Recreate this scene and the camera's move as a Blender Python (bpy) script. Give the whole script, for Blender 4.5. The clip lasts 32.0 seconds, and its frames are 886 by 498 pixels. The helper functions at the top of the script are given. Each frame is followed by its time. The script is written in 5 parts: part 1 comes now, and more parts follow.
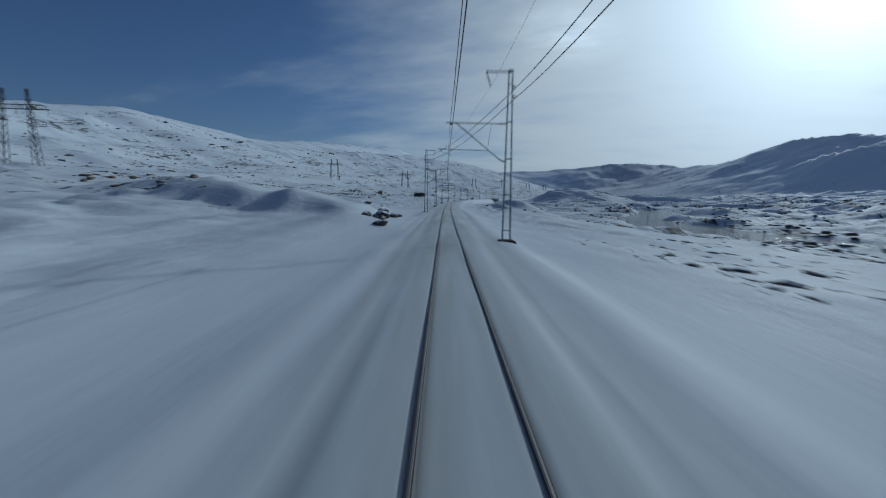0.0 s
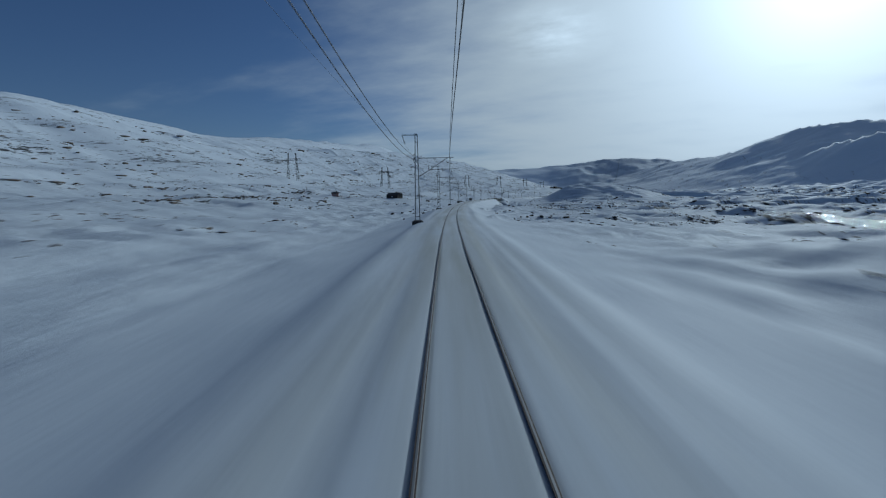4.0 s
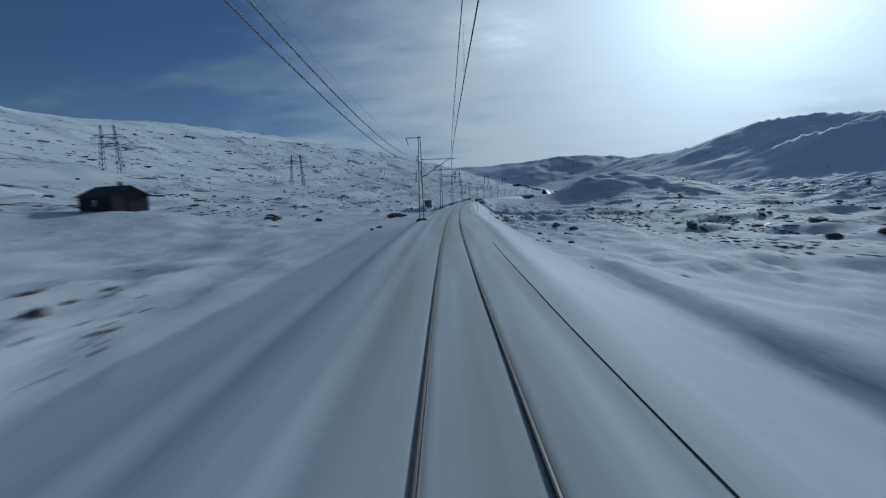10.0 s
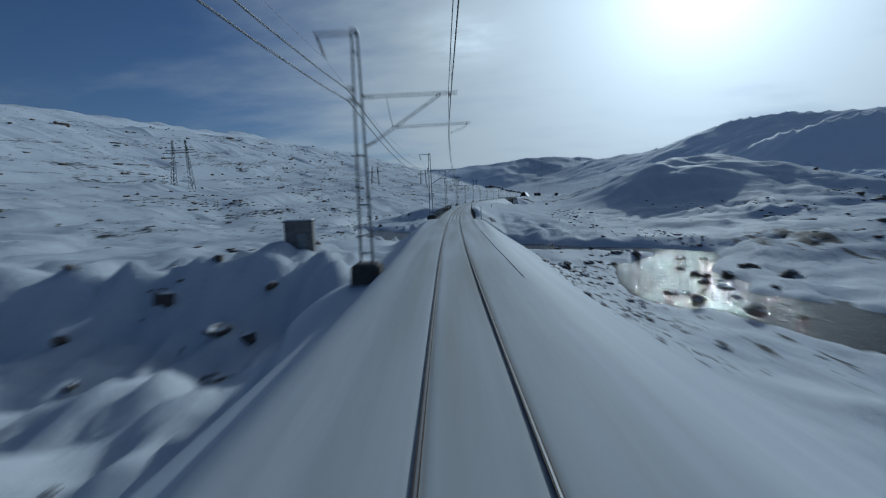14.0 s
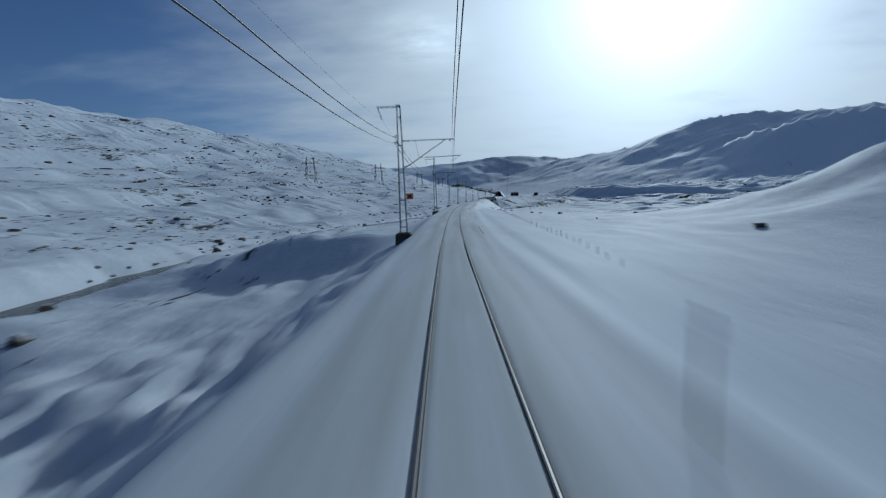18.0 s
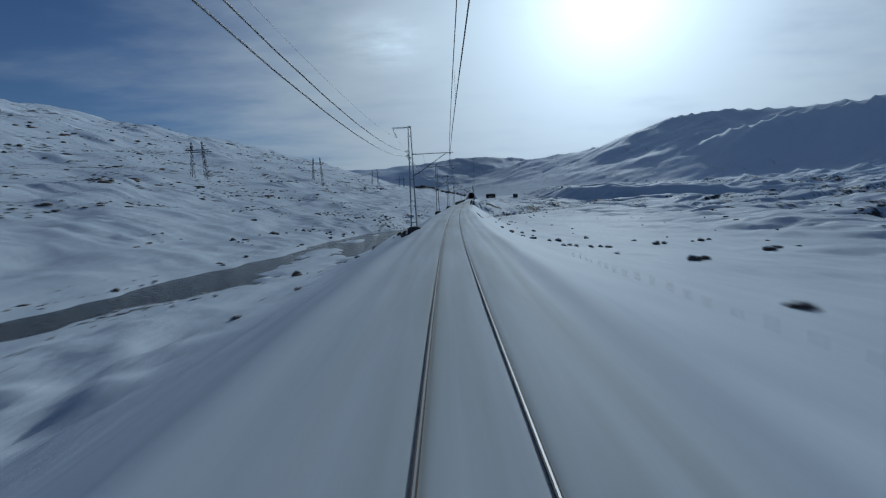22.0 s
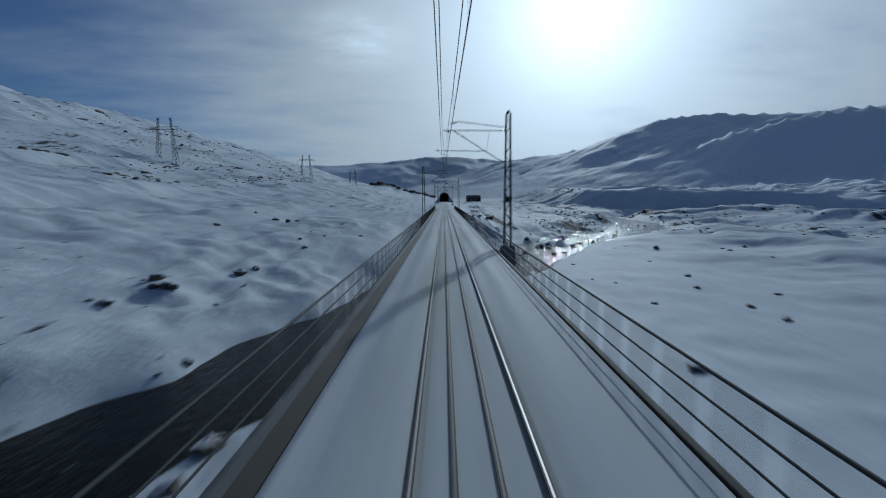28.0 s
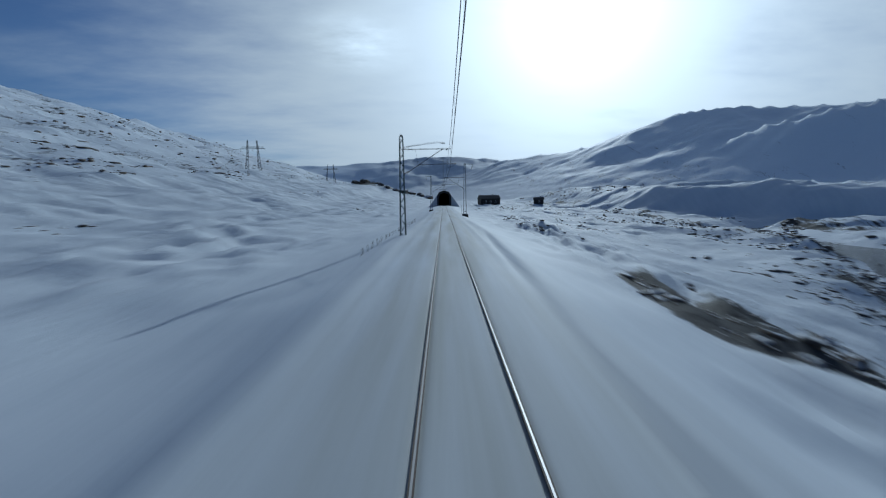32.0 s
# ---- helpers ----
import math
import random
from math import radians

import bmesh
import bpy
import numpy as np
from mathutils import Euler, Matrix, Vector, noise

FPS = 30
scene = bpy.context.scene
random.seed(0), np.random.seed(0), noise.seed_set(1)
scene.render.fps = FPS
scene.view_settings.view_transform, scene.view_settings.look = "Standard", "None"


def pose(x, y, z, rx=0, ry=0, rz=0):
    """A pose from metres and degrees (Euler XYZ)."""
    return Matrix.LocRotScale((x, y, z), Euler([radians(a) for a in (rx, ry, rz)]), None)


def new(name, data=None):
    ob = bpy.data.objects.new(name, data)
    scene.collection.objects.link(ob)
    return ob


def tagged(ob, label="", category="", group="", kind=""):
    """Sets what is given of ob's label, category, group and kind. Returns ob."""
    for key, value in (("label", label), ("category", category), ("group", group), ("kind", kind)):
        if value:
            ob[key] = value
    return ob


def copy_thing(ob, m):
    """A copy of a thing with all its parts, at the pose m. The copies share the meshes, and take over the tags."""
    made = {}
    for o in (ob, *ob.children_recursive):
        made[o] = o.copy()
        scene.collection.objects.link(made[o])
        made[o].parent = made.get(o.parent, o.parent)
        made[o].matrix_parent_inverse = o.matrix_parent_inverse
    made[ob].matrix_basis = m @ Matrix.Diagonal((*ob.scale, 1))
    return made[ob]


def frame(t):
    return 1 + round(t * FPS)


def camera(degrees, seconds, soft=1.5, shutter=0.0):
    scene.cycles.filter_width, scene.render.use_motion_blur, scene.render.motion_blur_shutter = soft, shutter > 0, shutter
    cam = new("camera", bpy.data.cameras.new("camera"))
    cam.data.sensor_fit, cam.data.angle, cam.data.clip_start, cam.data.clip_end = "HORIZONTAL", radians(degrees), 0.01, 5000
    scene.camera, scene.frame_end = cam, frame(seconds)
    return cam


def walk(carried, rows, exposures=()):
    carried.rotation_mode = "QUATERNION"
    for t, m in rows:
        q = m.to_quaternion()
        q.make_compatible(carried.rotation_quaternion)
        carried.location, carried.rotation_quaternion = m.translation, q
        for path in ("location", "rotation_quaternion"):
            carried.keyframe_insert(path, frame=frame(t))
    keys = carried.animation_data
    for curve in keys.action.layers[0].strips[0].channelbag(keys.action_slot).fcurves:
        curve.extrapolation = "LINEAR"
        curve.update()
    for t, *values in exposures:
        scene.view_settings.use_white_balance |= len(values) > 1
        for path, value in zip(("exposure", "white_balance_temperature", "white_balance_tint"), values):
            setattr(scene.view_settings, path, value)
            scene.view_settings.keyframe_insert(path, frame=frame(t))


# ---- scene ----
# ---- camera and its ride ----
cam = camera(90.0, 32.0, soft=1.2, shutter=0.8)
PATH = [
    (0.0, -0.010, -0.003, 3.100, 83.168, -0.688, 15.308),
    (1.0, -9.681, 35.711, 3.100, 83.186, -0.183, 15.161),
    (2.0, -19.231, 71.458, 3.100, 83.196, 0.212, 14.878),
    (3.0, -28.565, 107.260, 3.100, 83.204, 0.489, 14.456),
    (4.0, -37.600, 143.140, 3.100, 83.213, 0.746, 13.953),
    (5.0, -46.250, 179.115, 3.100, 83.146, 1.087, 13.196),
    (6.0, -54.333, 215.220, 3.100, 83.048, 1.412, 12.189),
    (7.0, -61.768, 251.463, 3.100, 83.053, 1.499, 11.138),
    (8.0, -68.550, 287.835, 3.100, 83.102, 1.475, 10.058),
    (9.0, -74.619, 324.332, 3.100, 83.110, 1.506, 8.931),
    (10.0, -79.941, 360.946, 3.100, 83.106, 1.562, 7.792),
    (11.0, -84.557, 397.655, 3.100, 83.140, 1.600, 6.682),
    (12.0, -88.477, 434.445, 3.100, 83.223, 1.714, 5.618),
    (13.0, -91.719, 471.302, 3.100, 83.339, 1.959, 4.590),
    (14.0, -94.298, 508.210, 3.100, 83.393, 2.084, 3.526),
    (15.0, -96.164, 545.161, 3.100, 83.312, 1.890, 2.365),
    (16.0, -97.266, 582.142, 3.100, 83.203, 1.683, 1.177),
    (17.0, -97.616, 619.139, 3.100, 83.181, 1.771, 0.036),
    (18.0, -97.235, 656.135, 3.100, 83.227, 1.965, -1.083),
    (19.0, -96.127, 693.117, 3.100, 83.292, 2.045, -2.217),
    (20.0, -94.285, 730.069, 3.100, 83.357, 2.148, -3.360),
    (21.0, -91.698, 766.976, 3.100, 83.406, 2.395, -4.501),
    (22.0, -88.375, 803.825, 3.100, 83.407, 2.473, -5.648),
    (23.0, -84.348, 840.603, 3.100, 83.347, 2.106, -6.790),
    (24.0, -79.633, 877.300, 3.100, 83.301, 1.617, -7.801),
    (25.0, -74.319, 913.915, 3.100, 83.338, 1.352, -8.566),
    (26.0, -68.586, 950.468, 3.100, 83.413, 1.165, -9.105),
    (27.0, -62.567, 986.975, 3.100, 83.465, 0.864, -9.468),
    (28.0, -56.372, 1023.453, 3.100, 83.491, 0.568, -9.657),
    (29.0, -50.123, 1059.922, 3.100, 83.507, 0.435, -9.689),
    (30.0, -43.863, 1096.388, 3.100, 83.540, 0.452, -9.665),
    (31.0, -37.608, 1132.856, 3.100, 83.611, 0.567, -9.682),
    (32.0, -31.319, 1169.317, 3.100, 83.705, 0.729, -9.732),
]
EXPOSURE = [(0, -1.25), (8, -1.27), (14, -1.3), (16.5, -1.15), (17, -1.0), (18, -1.1), (19, -1.25), (22, -1.32), (23, -1.36), (25, -1.3), (28, -1.35), (30, -1.33), (30.5, -1.18), (31, -1.1), (32, -1.0)]
walk(cam, [(r[0], pose(*r[1:])) for r in PATH], [(t, e - 0.05, 5075 if t < 16 else 5040, -2 if t < 16 else -1) for t, e in EXPOSURE])

# ---- sky, sun ----
SUN_AZ, SUN_EL = radians(26.4), radians(21.5)
SUN_DIR = Vector((math.sin(SUN_AZ) * math.cos(SUN_EL), math.cos(SUN_AZ) * math.cos(SUN_EL), math.sin(SUN_EL)))


def make_world():
    world = bpy.data.worlds.new("sky")
    scene.world = world
    world.use_nodes = True
    nt = world.node_tree
    nt.nodes.clear()
    N, L = nt.nodes.new, nt.links.new
    out, bg = N("ShaderNodeOutputWorld"), N("ShaderNodeBackground")
    bg.inputs["Strength"].default_value = 0.092
    sky = N("ShaderNodeTexSky")
    sky.sky_type, sky.sun_disc = "NISHITA", False
    sky.sun_elevation, sky.sun_rotation = SUN_EL, SUN_AZ
    sky.altitude, sky.air_density, sky.dust_density, sky.ozone_density = 1200, 1.15, 0.35, 2.6
    tc, sep = N("ShaderNodeTexCoord"), N("ShaderNodeSeparateXYZ")
    L(tc.outputs["Generated"], sep.inputs[0])
    # thin veil of high cloud: a flat layer, seen along the direction divided by its height
    up = N("ShaderNodeMath"); up.operation = "ADD"; up.inputs[1].default_value = 0.16
    L(sep.outputs["Z"], up.inputs[0])
    layer = N("ShaderNodeVectorMath"); layer.operation = "DIVIDE"
    comb = N("ShaderNodeCombineXYZ")
    for i in range(3):
        L(up.outputs[0], comb.inputs[i])
    L(tc.outputs["Generated"], layer.inputs[0]); L(comb.outputs[0], layer.inputs[1])
    stretch = N("ShaderNodeMapping")
    stretch.inputs["Rotation"].default_value = (0, 0, radians(35))
    stretch.inputs["Scale"].default_value = (0.9, 1.6, 1.0)
    L(layer.outputs[0], stretch.inputs["Vector"])
    n1 = N("ShaderNodeTexNoise"); n1.inputs["Scale"].default_value = 0.9; n1.inputs["Detail"].default_value = 7; n1.inputs["Roughness"].default_value = 0.55
    L(stretch.outputs[0], n1.inputs["Vector"])
    # closeness to the sun
    dot = N("ShaderNodeVectorMath"); dot.operation = "DOT_PRODUCT"; dot.inputs[1].default_value = SUN_DIR
    L(tc.outputs["Generated"], dot.inputs[0])
    near = N("ShaderNodeMapRange"); near.inputs["From Min"].default_value = 0.38; near.inputs["From Max"].default_value = 1.0
    near.interpolation_type = "SMOOTHSTEP"
    L(dot.outputs["Value"], near.inputs["Value"])
    cover = N("ShaderNodeMath"); cover.operation = "MULTIPLY_ADD"; cover.inputs[1].default_value = 1.0
    puff = N("ShaderNodeMath"); puff.operation = "MULTIPLY_ADD"; puff.inputs[1].default_value = 1.25; puff.inputs[2].default_value = -0.14
    L(n1.outputs["Fac"], puff.inputs[0])
    n3 = N("ShaderNodeTexNoise"); n3.inputs["Scale"].default_value = 2.1; n3.inputs["Detail"].default_value = 8; n3.inputs["Roughness"].default_value = 0.6
    L(stretch.outputs[0], n3.inputs["Vector"])
    rag = N("ShaderNodeMath"); rag.operation = "MULTIPLY_ADD"; rag.inputs[1].default_value = 0.35
    shift = N("ShaderNodeMath"); shift.operation = "SUBTRACT"; shift.inputs[1].default_value = 0.175
    L(n3.outputs["Fac"], rag.inputs[0]); L(puff.outputs[0], rag.inputs[2]); L(rag.outputs[0], shift.inputs[0])
    L(near.outputs[0], cover.inputs[0]); L(shift.outputs[0], cover.inputs[2])
    mask = N("ShaderNodeMapRange"); mask.inputs["From Min"].default_value = 0.57; mask.inputs["From Max"].default_value = 1.55
    mask.interpolation_type = "SMOOTHSTEP"
    L(cover.outputs[0], mask.inputs["Value"])
    # one brighter wisp high over the valley
    wd = N("ShaderNodeVectorMath"); wd.operation = "SUBTRACT"; wd.inputs[1].default_value = Vector((-0.012, 0.947, 0.318)).normalized()
    L(tc.outputs["Generated"], wd.inputs[0])
    wv = N("ShaderNodeVectorMath"); wv.operation = "MULTIPLY"; wv.inputs[1].default_value = (8.5, 8.0, 17.0)
    L(wd.outputs[0], wv.inputs[0])
    wl = N("ShaderNodeVectorMath"); wl.operation = "LENGTH"; L(wv.outputs[0], wl.inputs[0])
    wisp = N("ShaderNodeMapRange"); wisp.inputs["From Min"].default_value = 1.25; wisp.inputs["From Max"].default_value = 0.0
    wisp.interpolation_type = "SMOOTHSTEP"
    L(wl.outputs["Value"], wisp.inputs["Value"])
    n2 = N("ShaderNodeTexNoise"); n2.inputs["Scale"].default_value = 2.6; n2.inputs["Detail"].default_value = 7; n2.inputs["Roughness"].default_value = 0.6
    L(stretch.outputs[0], n2.inputs["Vector"])
    wm = N("ShaderNodeMath"); wm.operation = "MULTIPLY"; L(wisp.outputs[0], wm.inputs[0]); L(n2.outputs["Fac"], wm.inputs[1])
    ws = N("ShaderNodeMath"); ws.operation = "MULTIPLY_ADD"; ws.inputs[1].default_value = 0.35
    L(wm.outputs[0], ws.inputs[0]); L(mask.outputs[0], ws.inputs[2])
    # forward scattering of the veil
    pos = N("ShaderNodeMath"); pos.operation = "MAXIMUM"; pos.inputs[1].default_value = 0.0
    L(dot.outputs["Value"], pos.inputs[0])
    powr = N("ShaderNodeMath"); powr.operation = "POWER"; powr.inputs[1].default_value = 16.0
    L(pos.outputs[0], powr.inputs[0])
    core = N("ShaderNodeMath"); core.operation = "POWER"; core.inputs[1].default_value = 120.0
    L(pos.outputs[0], core.inputs[0])
    lobe = N("ShaderNodeMath"); lobe.operation = "MULTIPLY_ADD"; lobe.inputs[1].default_value = 0.9
    L(core.outputs[0], lobe.inputs[0]); L(powr.outputs[0], lobe.inputs[2])
    amount = N("ShaderNodeMath"); amount.operation = "MULTIPLY_ADD"; amount.inputs[1].default_value = 15.5; amount.inputs[2].default_value = 10.5
    L(lobe.outputs[0], amount.inputs[0])
    white = N("ShaderNodeVectorMath"); white.operation = "SCALE"; white.inputs[0].default_value = (1.02, 1.01, 1.0)
    L(amount.outputs[0], white.inputs["Scale"])
    deep = N("ShaderNodeVectorMath"); deep.operation = "MULTIPLY"; deep.inputs[1].default_value = (0.90, 0.84, 0.98)
    L(sky.outputs[0], deep.inputs[0])
    mix = N("ShaderNodeMix"); mix.data_type = "RGBA"
    mix.clamp_factor = True
    L(ws.outputs[0], mix.inputs["Factor"]); L(deep.outputs[0], mix.inputs["A"]); L(white.outputs[0], mix.inputs["B"])
    ragged = N("ShaderNodeMapRange"); ragged.inputs["From Min"].default_value = 0.34; ragged.inputs["From Max"].default_value = 0.72
    L(n2.outputs["Fac"], ragged.inputs["Value"])
    wa = N("ShaderNodeMath"); wa.operation = "MULTIPLY"; L(wisp.outputs[0], wa.inputs[0]); L(ragged.outputs[0], wa.inputs[1])
    glow = N("ShaderNodeVectorMath"); glow.operation = "SCALE"; glow.inputs[0].default_value = (9.0, 9.0, 9.0)
    L(wa.outputs[0], glow.inputs["Scale"])
    total = N("ShaderNodeVectorMath"); total.operation = "ADD"
    L(mix.outputs["Result"], total.inputs[0]); L(glow.outputs[0], total.inputs[1])
    L(total.outputs[0], bg.inputs["Color"])
    L(bg.outputs[0], out.inputs["Surface"])


make_world()
sun_data = bpy.data.lights.new("sun", "SUN")
sun_data.energy, sun_data.angle, sun_data.color = 4.2, radians(0.6), (1.0, 0.93, 0.82)
sun = new("sun", sun_data)
sun.matrix_world = Matrix.Translation((0, 0, 80)) @ SUN_DIR.to_track_quat("Z", "Y").to_matrix().to_4x4()


# ---- materials ----
def nodes_of(name):
    m = bpy.data.materials.new(name)
    m.use_nodes = True
    nt = m.node_tree
    return m, nt, nt.nodes["Principled BSDF"]


def plain(name, color, rough=0.6, metal=0.0, vary=0.25, scale=6.0, bump=0.15, dist=0.01):
    """A painted, rusty, stony or wooden surface with two scales of variation."""
    m, nt, b = nodes_of(name)
    N, L = nt.nodes.new, nt.links.new
    tc = N("ShaderNodeTexCoord")
    n1 = N("ShaderNodeTexNoise"); n1.inputs["Scale"].default_value = scale; n1.inputs["Detail"].default_value = 5
    n2 = N("ShaderNodeTexNoise"); n2.inputs["Scale"].default_value = scale * 9; n2.inputs["Detail"].default_value = 3
    L(tc.outputs["Object"], n1.inputs["Vector"]); L(tc.outputs["Object"], n2.inputs["Vector"])
    add = N("ShaderNodeMath"); add.operation = "MULTIPLY_ADD"; add.inputs[1].default_value = 0.4
    L(n2.outputs["Fac"], add.inputs[0]); L(n1.outputs["Fac"], add.inputs[2])
    ramp = N("ShaderNodeMapRange"); ramp.inputs["From Min"].default_value = 0.45; ramp.inputs["From Max"].default_value = 0.95
    ramp.inputs["To Min"].default_value = 1 - vary; ramp.inputs["To Max"].default_value = 1 + vary
    L(add.outputs[0], ramp.inputs["Value"])
    col = N("ShaderNodeVectorMath"); col.operation = "SCALE"; col.inputs[0].default_value = color
    L(ramp.outputs[0], col.inputs["Scale"]); L(col.outputs[0], b.inputs["Base Color"])
    b.inputs["Roughness"].default_value, b.inputs["Metallic"].default_value = rough, metal
    bp = N("ShaderNodeBump"); bp.inputs["Strength"].default_value = bump; bp.inputs["Distance"].default_value = dist
    L(add.outputs[0], bp.inputs["Height"]); L(bp.outputs[0], b.inputs["Normal"])
    return m


def snow_ground_material():
    m, nt, b = nodes_of("snow_ground")
    N, L = nt.nodes.new, nt.links.new
    geo = N("ShaderNodeNewGeometry")
    at_sl = N("ShaderNodeAttribute"); at_sl.attribute_name = "sl"
    at_bare = N("ShaderNodeAttribute"); at_bare.attribute_name = "bare"

    def noise_tex(vec, scale, detail=5, rough=0.55, stretch=None):
        if stretch:
            mp = N("ShaderNodeMapping"); mp.inputs["Scale"].default_value = stretch
            L(vec, mp.inputs["Vector"]); vec = mp.outputs[0]
        n = N("ShaderNodeTexNoise"); n.inputs["Scale"].default_value = scale
        n.inputs["Detail"].default_value, n.inputs["Roughness"].default_value = detail, rough
        L(vec, n.inputs["Vector"])
        return n.outputs["Fac"]

    def math_node(op, a, c, d=None):
        k = N("ShaderNodeMath"); k.operation = op
        for i, v in enumerate((a, c, d)):
            if v is None:
                continue
            if isinstance(v, (int, float)):
                k.inputs[i].default_value = v
            else:
                L(v, k.inputs[i])
        return k.outputs[0]

    pos = geo.outputs["Position"]
    broad = noise_tex(pos, 0.035, 4)
    drift = noise_tex(at_sl.outputs["Vector"], 1.0, 6, 0.62, (0.09, 0.42, 0))
    fine = noise_tex(pos, 2.2, 4, 0.6)
    streak = noise_tex(at_sl.outputs["Vector"], 1.0, 4, 0.5, (0.05, 0.9, 0))
    blotch = noise_tex(at_sl.outputs["Vector"], 1.0, 4, 0.6, (0.09, 0.3, 0))
    # bare heath and rock: broken streaks along the contours, at three sizes
    big = noise_tex(at_sl.outputs["Vector"], 1.0, 6, 0.62, (0.012, 0.04, 0))
    small = noise_tex(at_sl.outputs["Vector"], 1.0, 5, 0.65, (0.085, 0.26, 0))
    patch = math_node("ADD", math_node("MULTIPLY", big, 0.5), math_node("MULTIPLY", small, 0.5))
    steep = N("ShaderNodeSeparateXYZ"); L(geo.outputs["Normal"], steep.inputs[0])
    slope = math_node("SUBTRACT", 1.0, steep.outputs["Z"])
    score = math_node("ADD", math_node("ADD", patch, math_node("MULTIPLY", slope, 0.10)), math_node("MULTIPLY", at_bare.outputs["Fac"], 0.30))
    score = math_node("ADD", score, math_node("MULTIPLY", math_node("SUBTRACT", fine, 0.5), 0.05))
    mask = N("ShaderNodeMapRange"); mask.inputs["From Min"].default_value = 0.70; mask.inputs["From Max"].default_value = 0.75
    L(score, mask.inputs["Value"])
    # tussocks and stones as small broken dashes, gathered where the wind strips most
    speck = noise_tex(at_sl.outputs["Vector"], 1.0, 4, 0.6, (0.17, 0.52, 0))
    dots = math_node("ADD", math_node("ADD", math_node("MULTIPLY", speck, 0.55), math_node("MULTIPLY", big, 0.45)), math_node("MULTIPLY", at_bare.outputs["Fac"], 0.25))
    dot_mask = N("ShaderNodeMapRange"); dot_mask.inputs["From Min"].default_value = 0.685; dot_mask.inputs["From Max"].default_value = 0.71
    L(dots, dot_mask.inputs["Value"])
    bare_mask = math_node("MAXIMUM", mask.outputs[0], dot_mask.outputs[0])
    snow = N("ShaderNodeMix"); snow.data_type = "RGBA"
    snow.inputs["A"].default_value, snow.inputs["B"].default_value = (0.46, 0.505, 0.565, 1), (0.68, 0.71, 0.75, 1)
    L(math_node("MULTIPLY_ADD", math_node("ADD", math_node("MULTIPLY", broad, 0.35), math_node("ADD", math_node("MULTIPLY", drift, 0.3), math_node("MULTIPLY", blotch, 0.35))), 2.0, -0.5), snow.inputs["Factor"])
    # blue haze put into the snow's colour: paler and bluer away from the line, greyer on the valley floor
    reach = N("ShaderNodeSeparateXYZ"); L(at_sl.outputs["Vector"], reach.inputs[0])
    haze_ramp = N("ShaderNodeMapRange"); haze_ramp.inputs["From Min"].default_value = 70.0; haze_ramp.inputs["From Max"].default_value = 650.0
    L(math_node("ABSOLUTE", reach.outputs["Y"], 0.0), haze_ramp.inputs["Value"])
    hazed = N("ShaderNodeMix"); hazed.data_type = "RGBA"; hazed.inputs["B"].default_value = (0.75, 0.805, 0.87, 1)
    L(haze_ramp.outputs[0], hazed.inputs["Factor"]); L(snow.outputs["Result"], hazed.inputs["A"])
    # brake dust and soot greys the ploughed snow along the rails
    across = N("ShaderNodeSeparateXYZ"); L(at_sl.outputs["Vector"], across.inputs[0])
    dust = N("ShaderNodeMapRange"); dust.inputs["From Min"].default_value = 5.5; dust.inputs["From Max"].default_value = 0.6
    dust.interpolation_type = "SMOOTHSTEP"
    L(math_node("ABSOLUTE", across.outputs["Y"], 0.0), dust.inputs["Value"])
    dirty = N("ShaderNodeMix"); dirty.data_type = "RGBA"; dirty.inputs["B"].default_value = (0.40, 0.41, 0.40, 1)
    L(math_node("MULTIPLY", dust.outputs[0], math_node("MULTIPLY_ADD", streak, 2.2, -0.5)), dirty.inputs["Factor"])
    L(hazed.outputs["Result"], dirty.inputs["A"])
    heath = N("ShaderNodeMix"); heath.data_type = "RGBA"
    heath.inputs["A"].default_value, heath.inputs["B"].default_value = (0.024, 0.027, 0.032, 1), (0.066, 0.067, 0.070, 1)
    L(fine, heath.inputs["Factor"])
    mix = N("ShaderNodeMix"); mix.data_type = "RGBA"
    L(bare_mask, mix.inputs["Factor"]); L(dirty.outputs["Result"], mix.inputs["A"]); L(heath.outputs["Result"], mix.inputs["B"])
    L(mix.outputs["Result"], b.inputs["Base Color"])
    b.inputs["Roughness"].default_value = 0.75
    b.inputs["Specular IOR Level"].default_value = 0.08
    bp = N("ShaderNodeBump"); bp.inputs["Strength"].default_value = 0.55; bp.inputs["Distance"].default_value = 0.09
    h = math_node("ADD", math_node("MULTIPLY", drift, 0.55), math_node("MULTIPLY", fine, 0.45))
    h = math_node("ADD", h, math_node("MULTIPLY", streak, 0.35))
    h = math_node("ADD", h, math_node("MULTIPLY", bare_mask, 1.6))
    # crusted, wind-rippled snow away from the ploughed strip
    crust = noise_tex(pos, 0.55, 7, 0.68)
    wild = N("ShaderNodeMapRange"); wild.inputs["From Min"].default_value = -0.5; wild.inputs["From Max"].default_value = 0.5
    L(at_bare.outputs["Fac"], wild.inputs["Value"])
    h = math_node("ADD", h, math_node("MULTIPLY", math_node("MULTIPLY", crust, wild.outputs[0]), 5.5))
    crag = noise_tex(pos, 0.034, 8, 0.66)
    remote = N("ShaderNodeMapRange"); remote.inputs["From Min"].default_value = 650.0; remote.inputs["From Max"].default_value = 1300.0
    L(math_node("ABSOLUTE", reach.outputs["Y"], 0.0), remote.inputs["Value"])
    h = math_node("ADD", h, math_node("MULTIPLY", math_node("MULTIPLY", crag, remote.outputs[0]), 70.0))
    L(h, bp.inputs["Height"]); L(bp.outputs[0], b.inputs["Normal"])
    return m


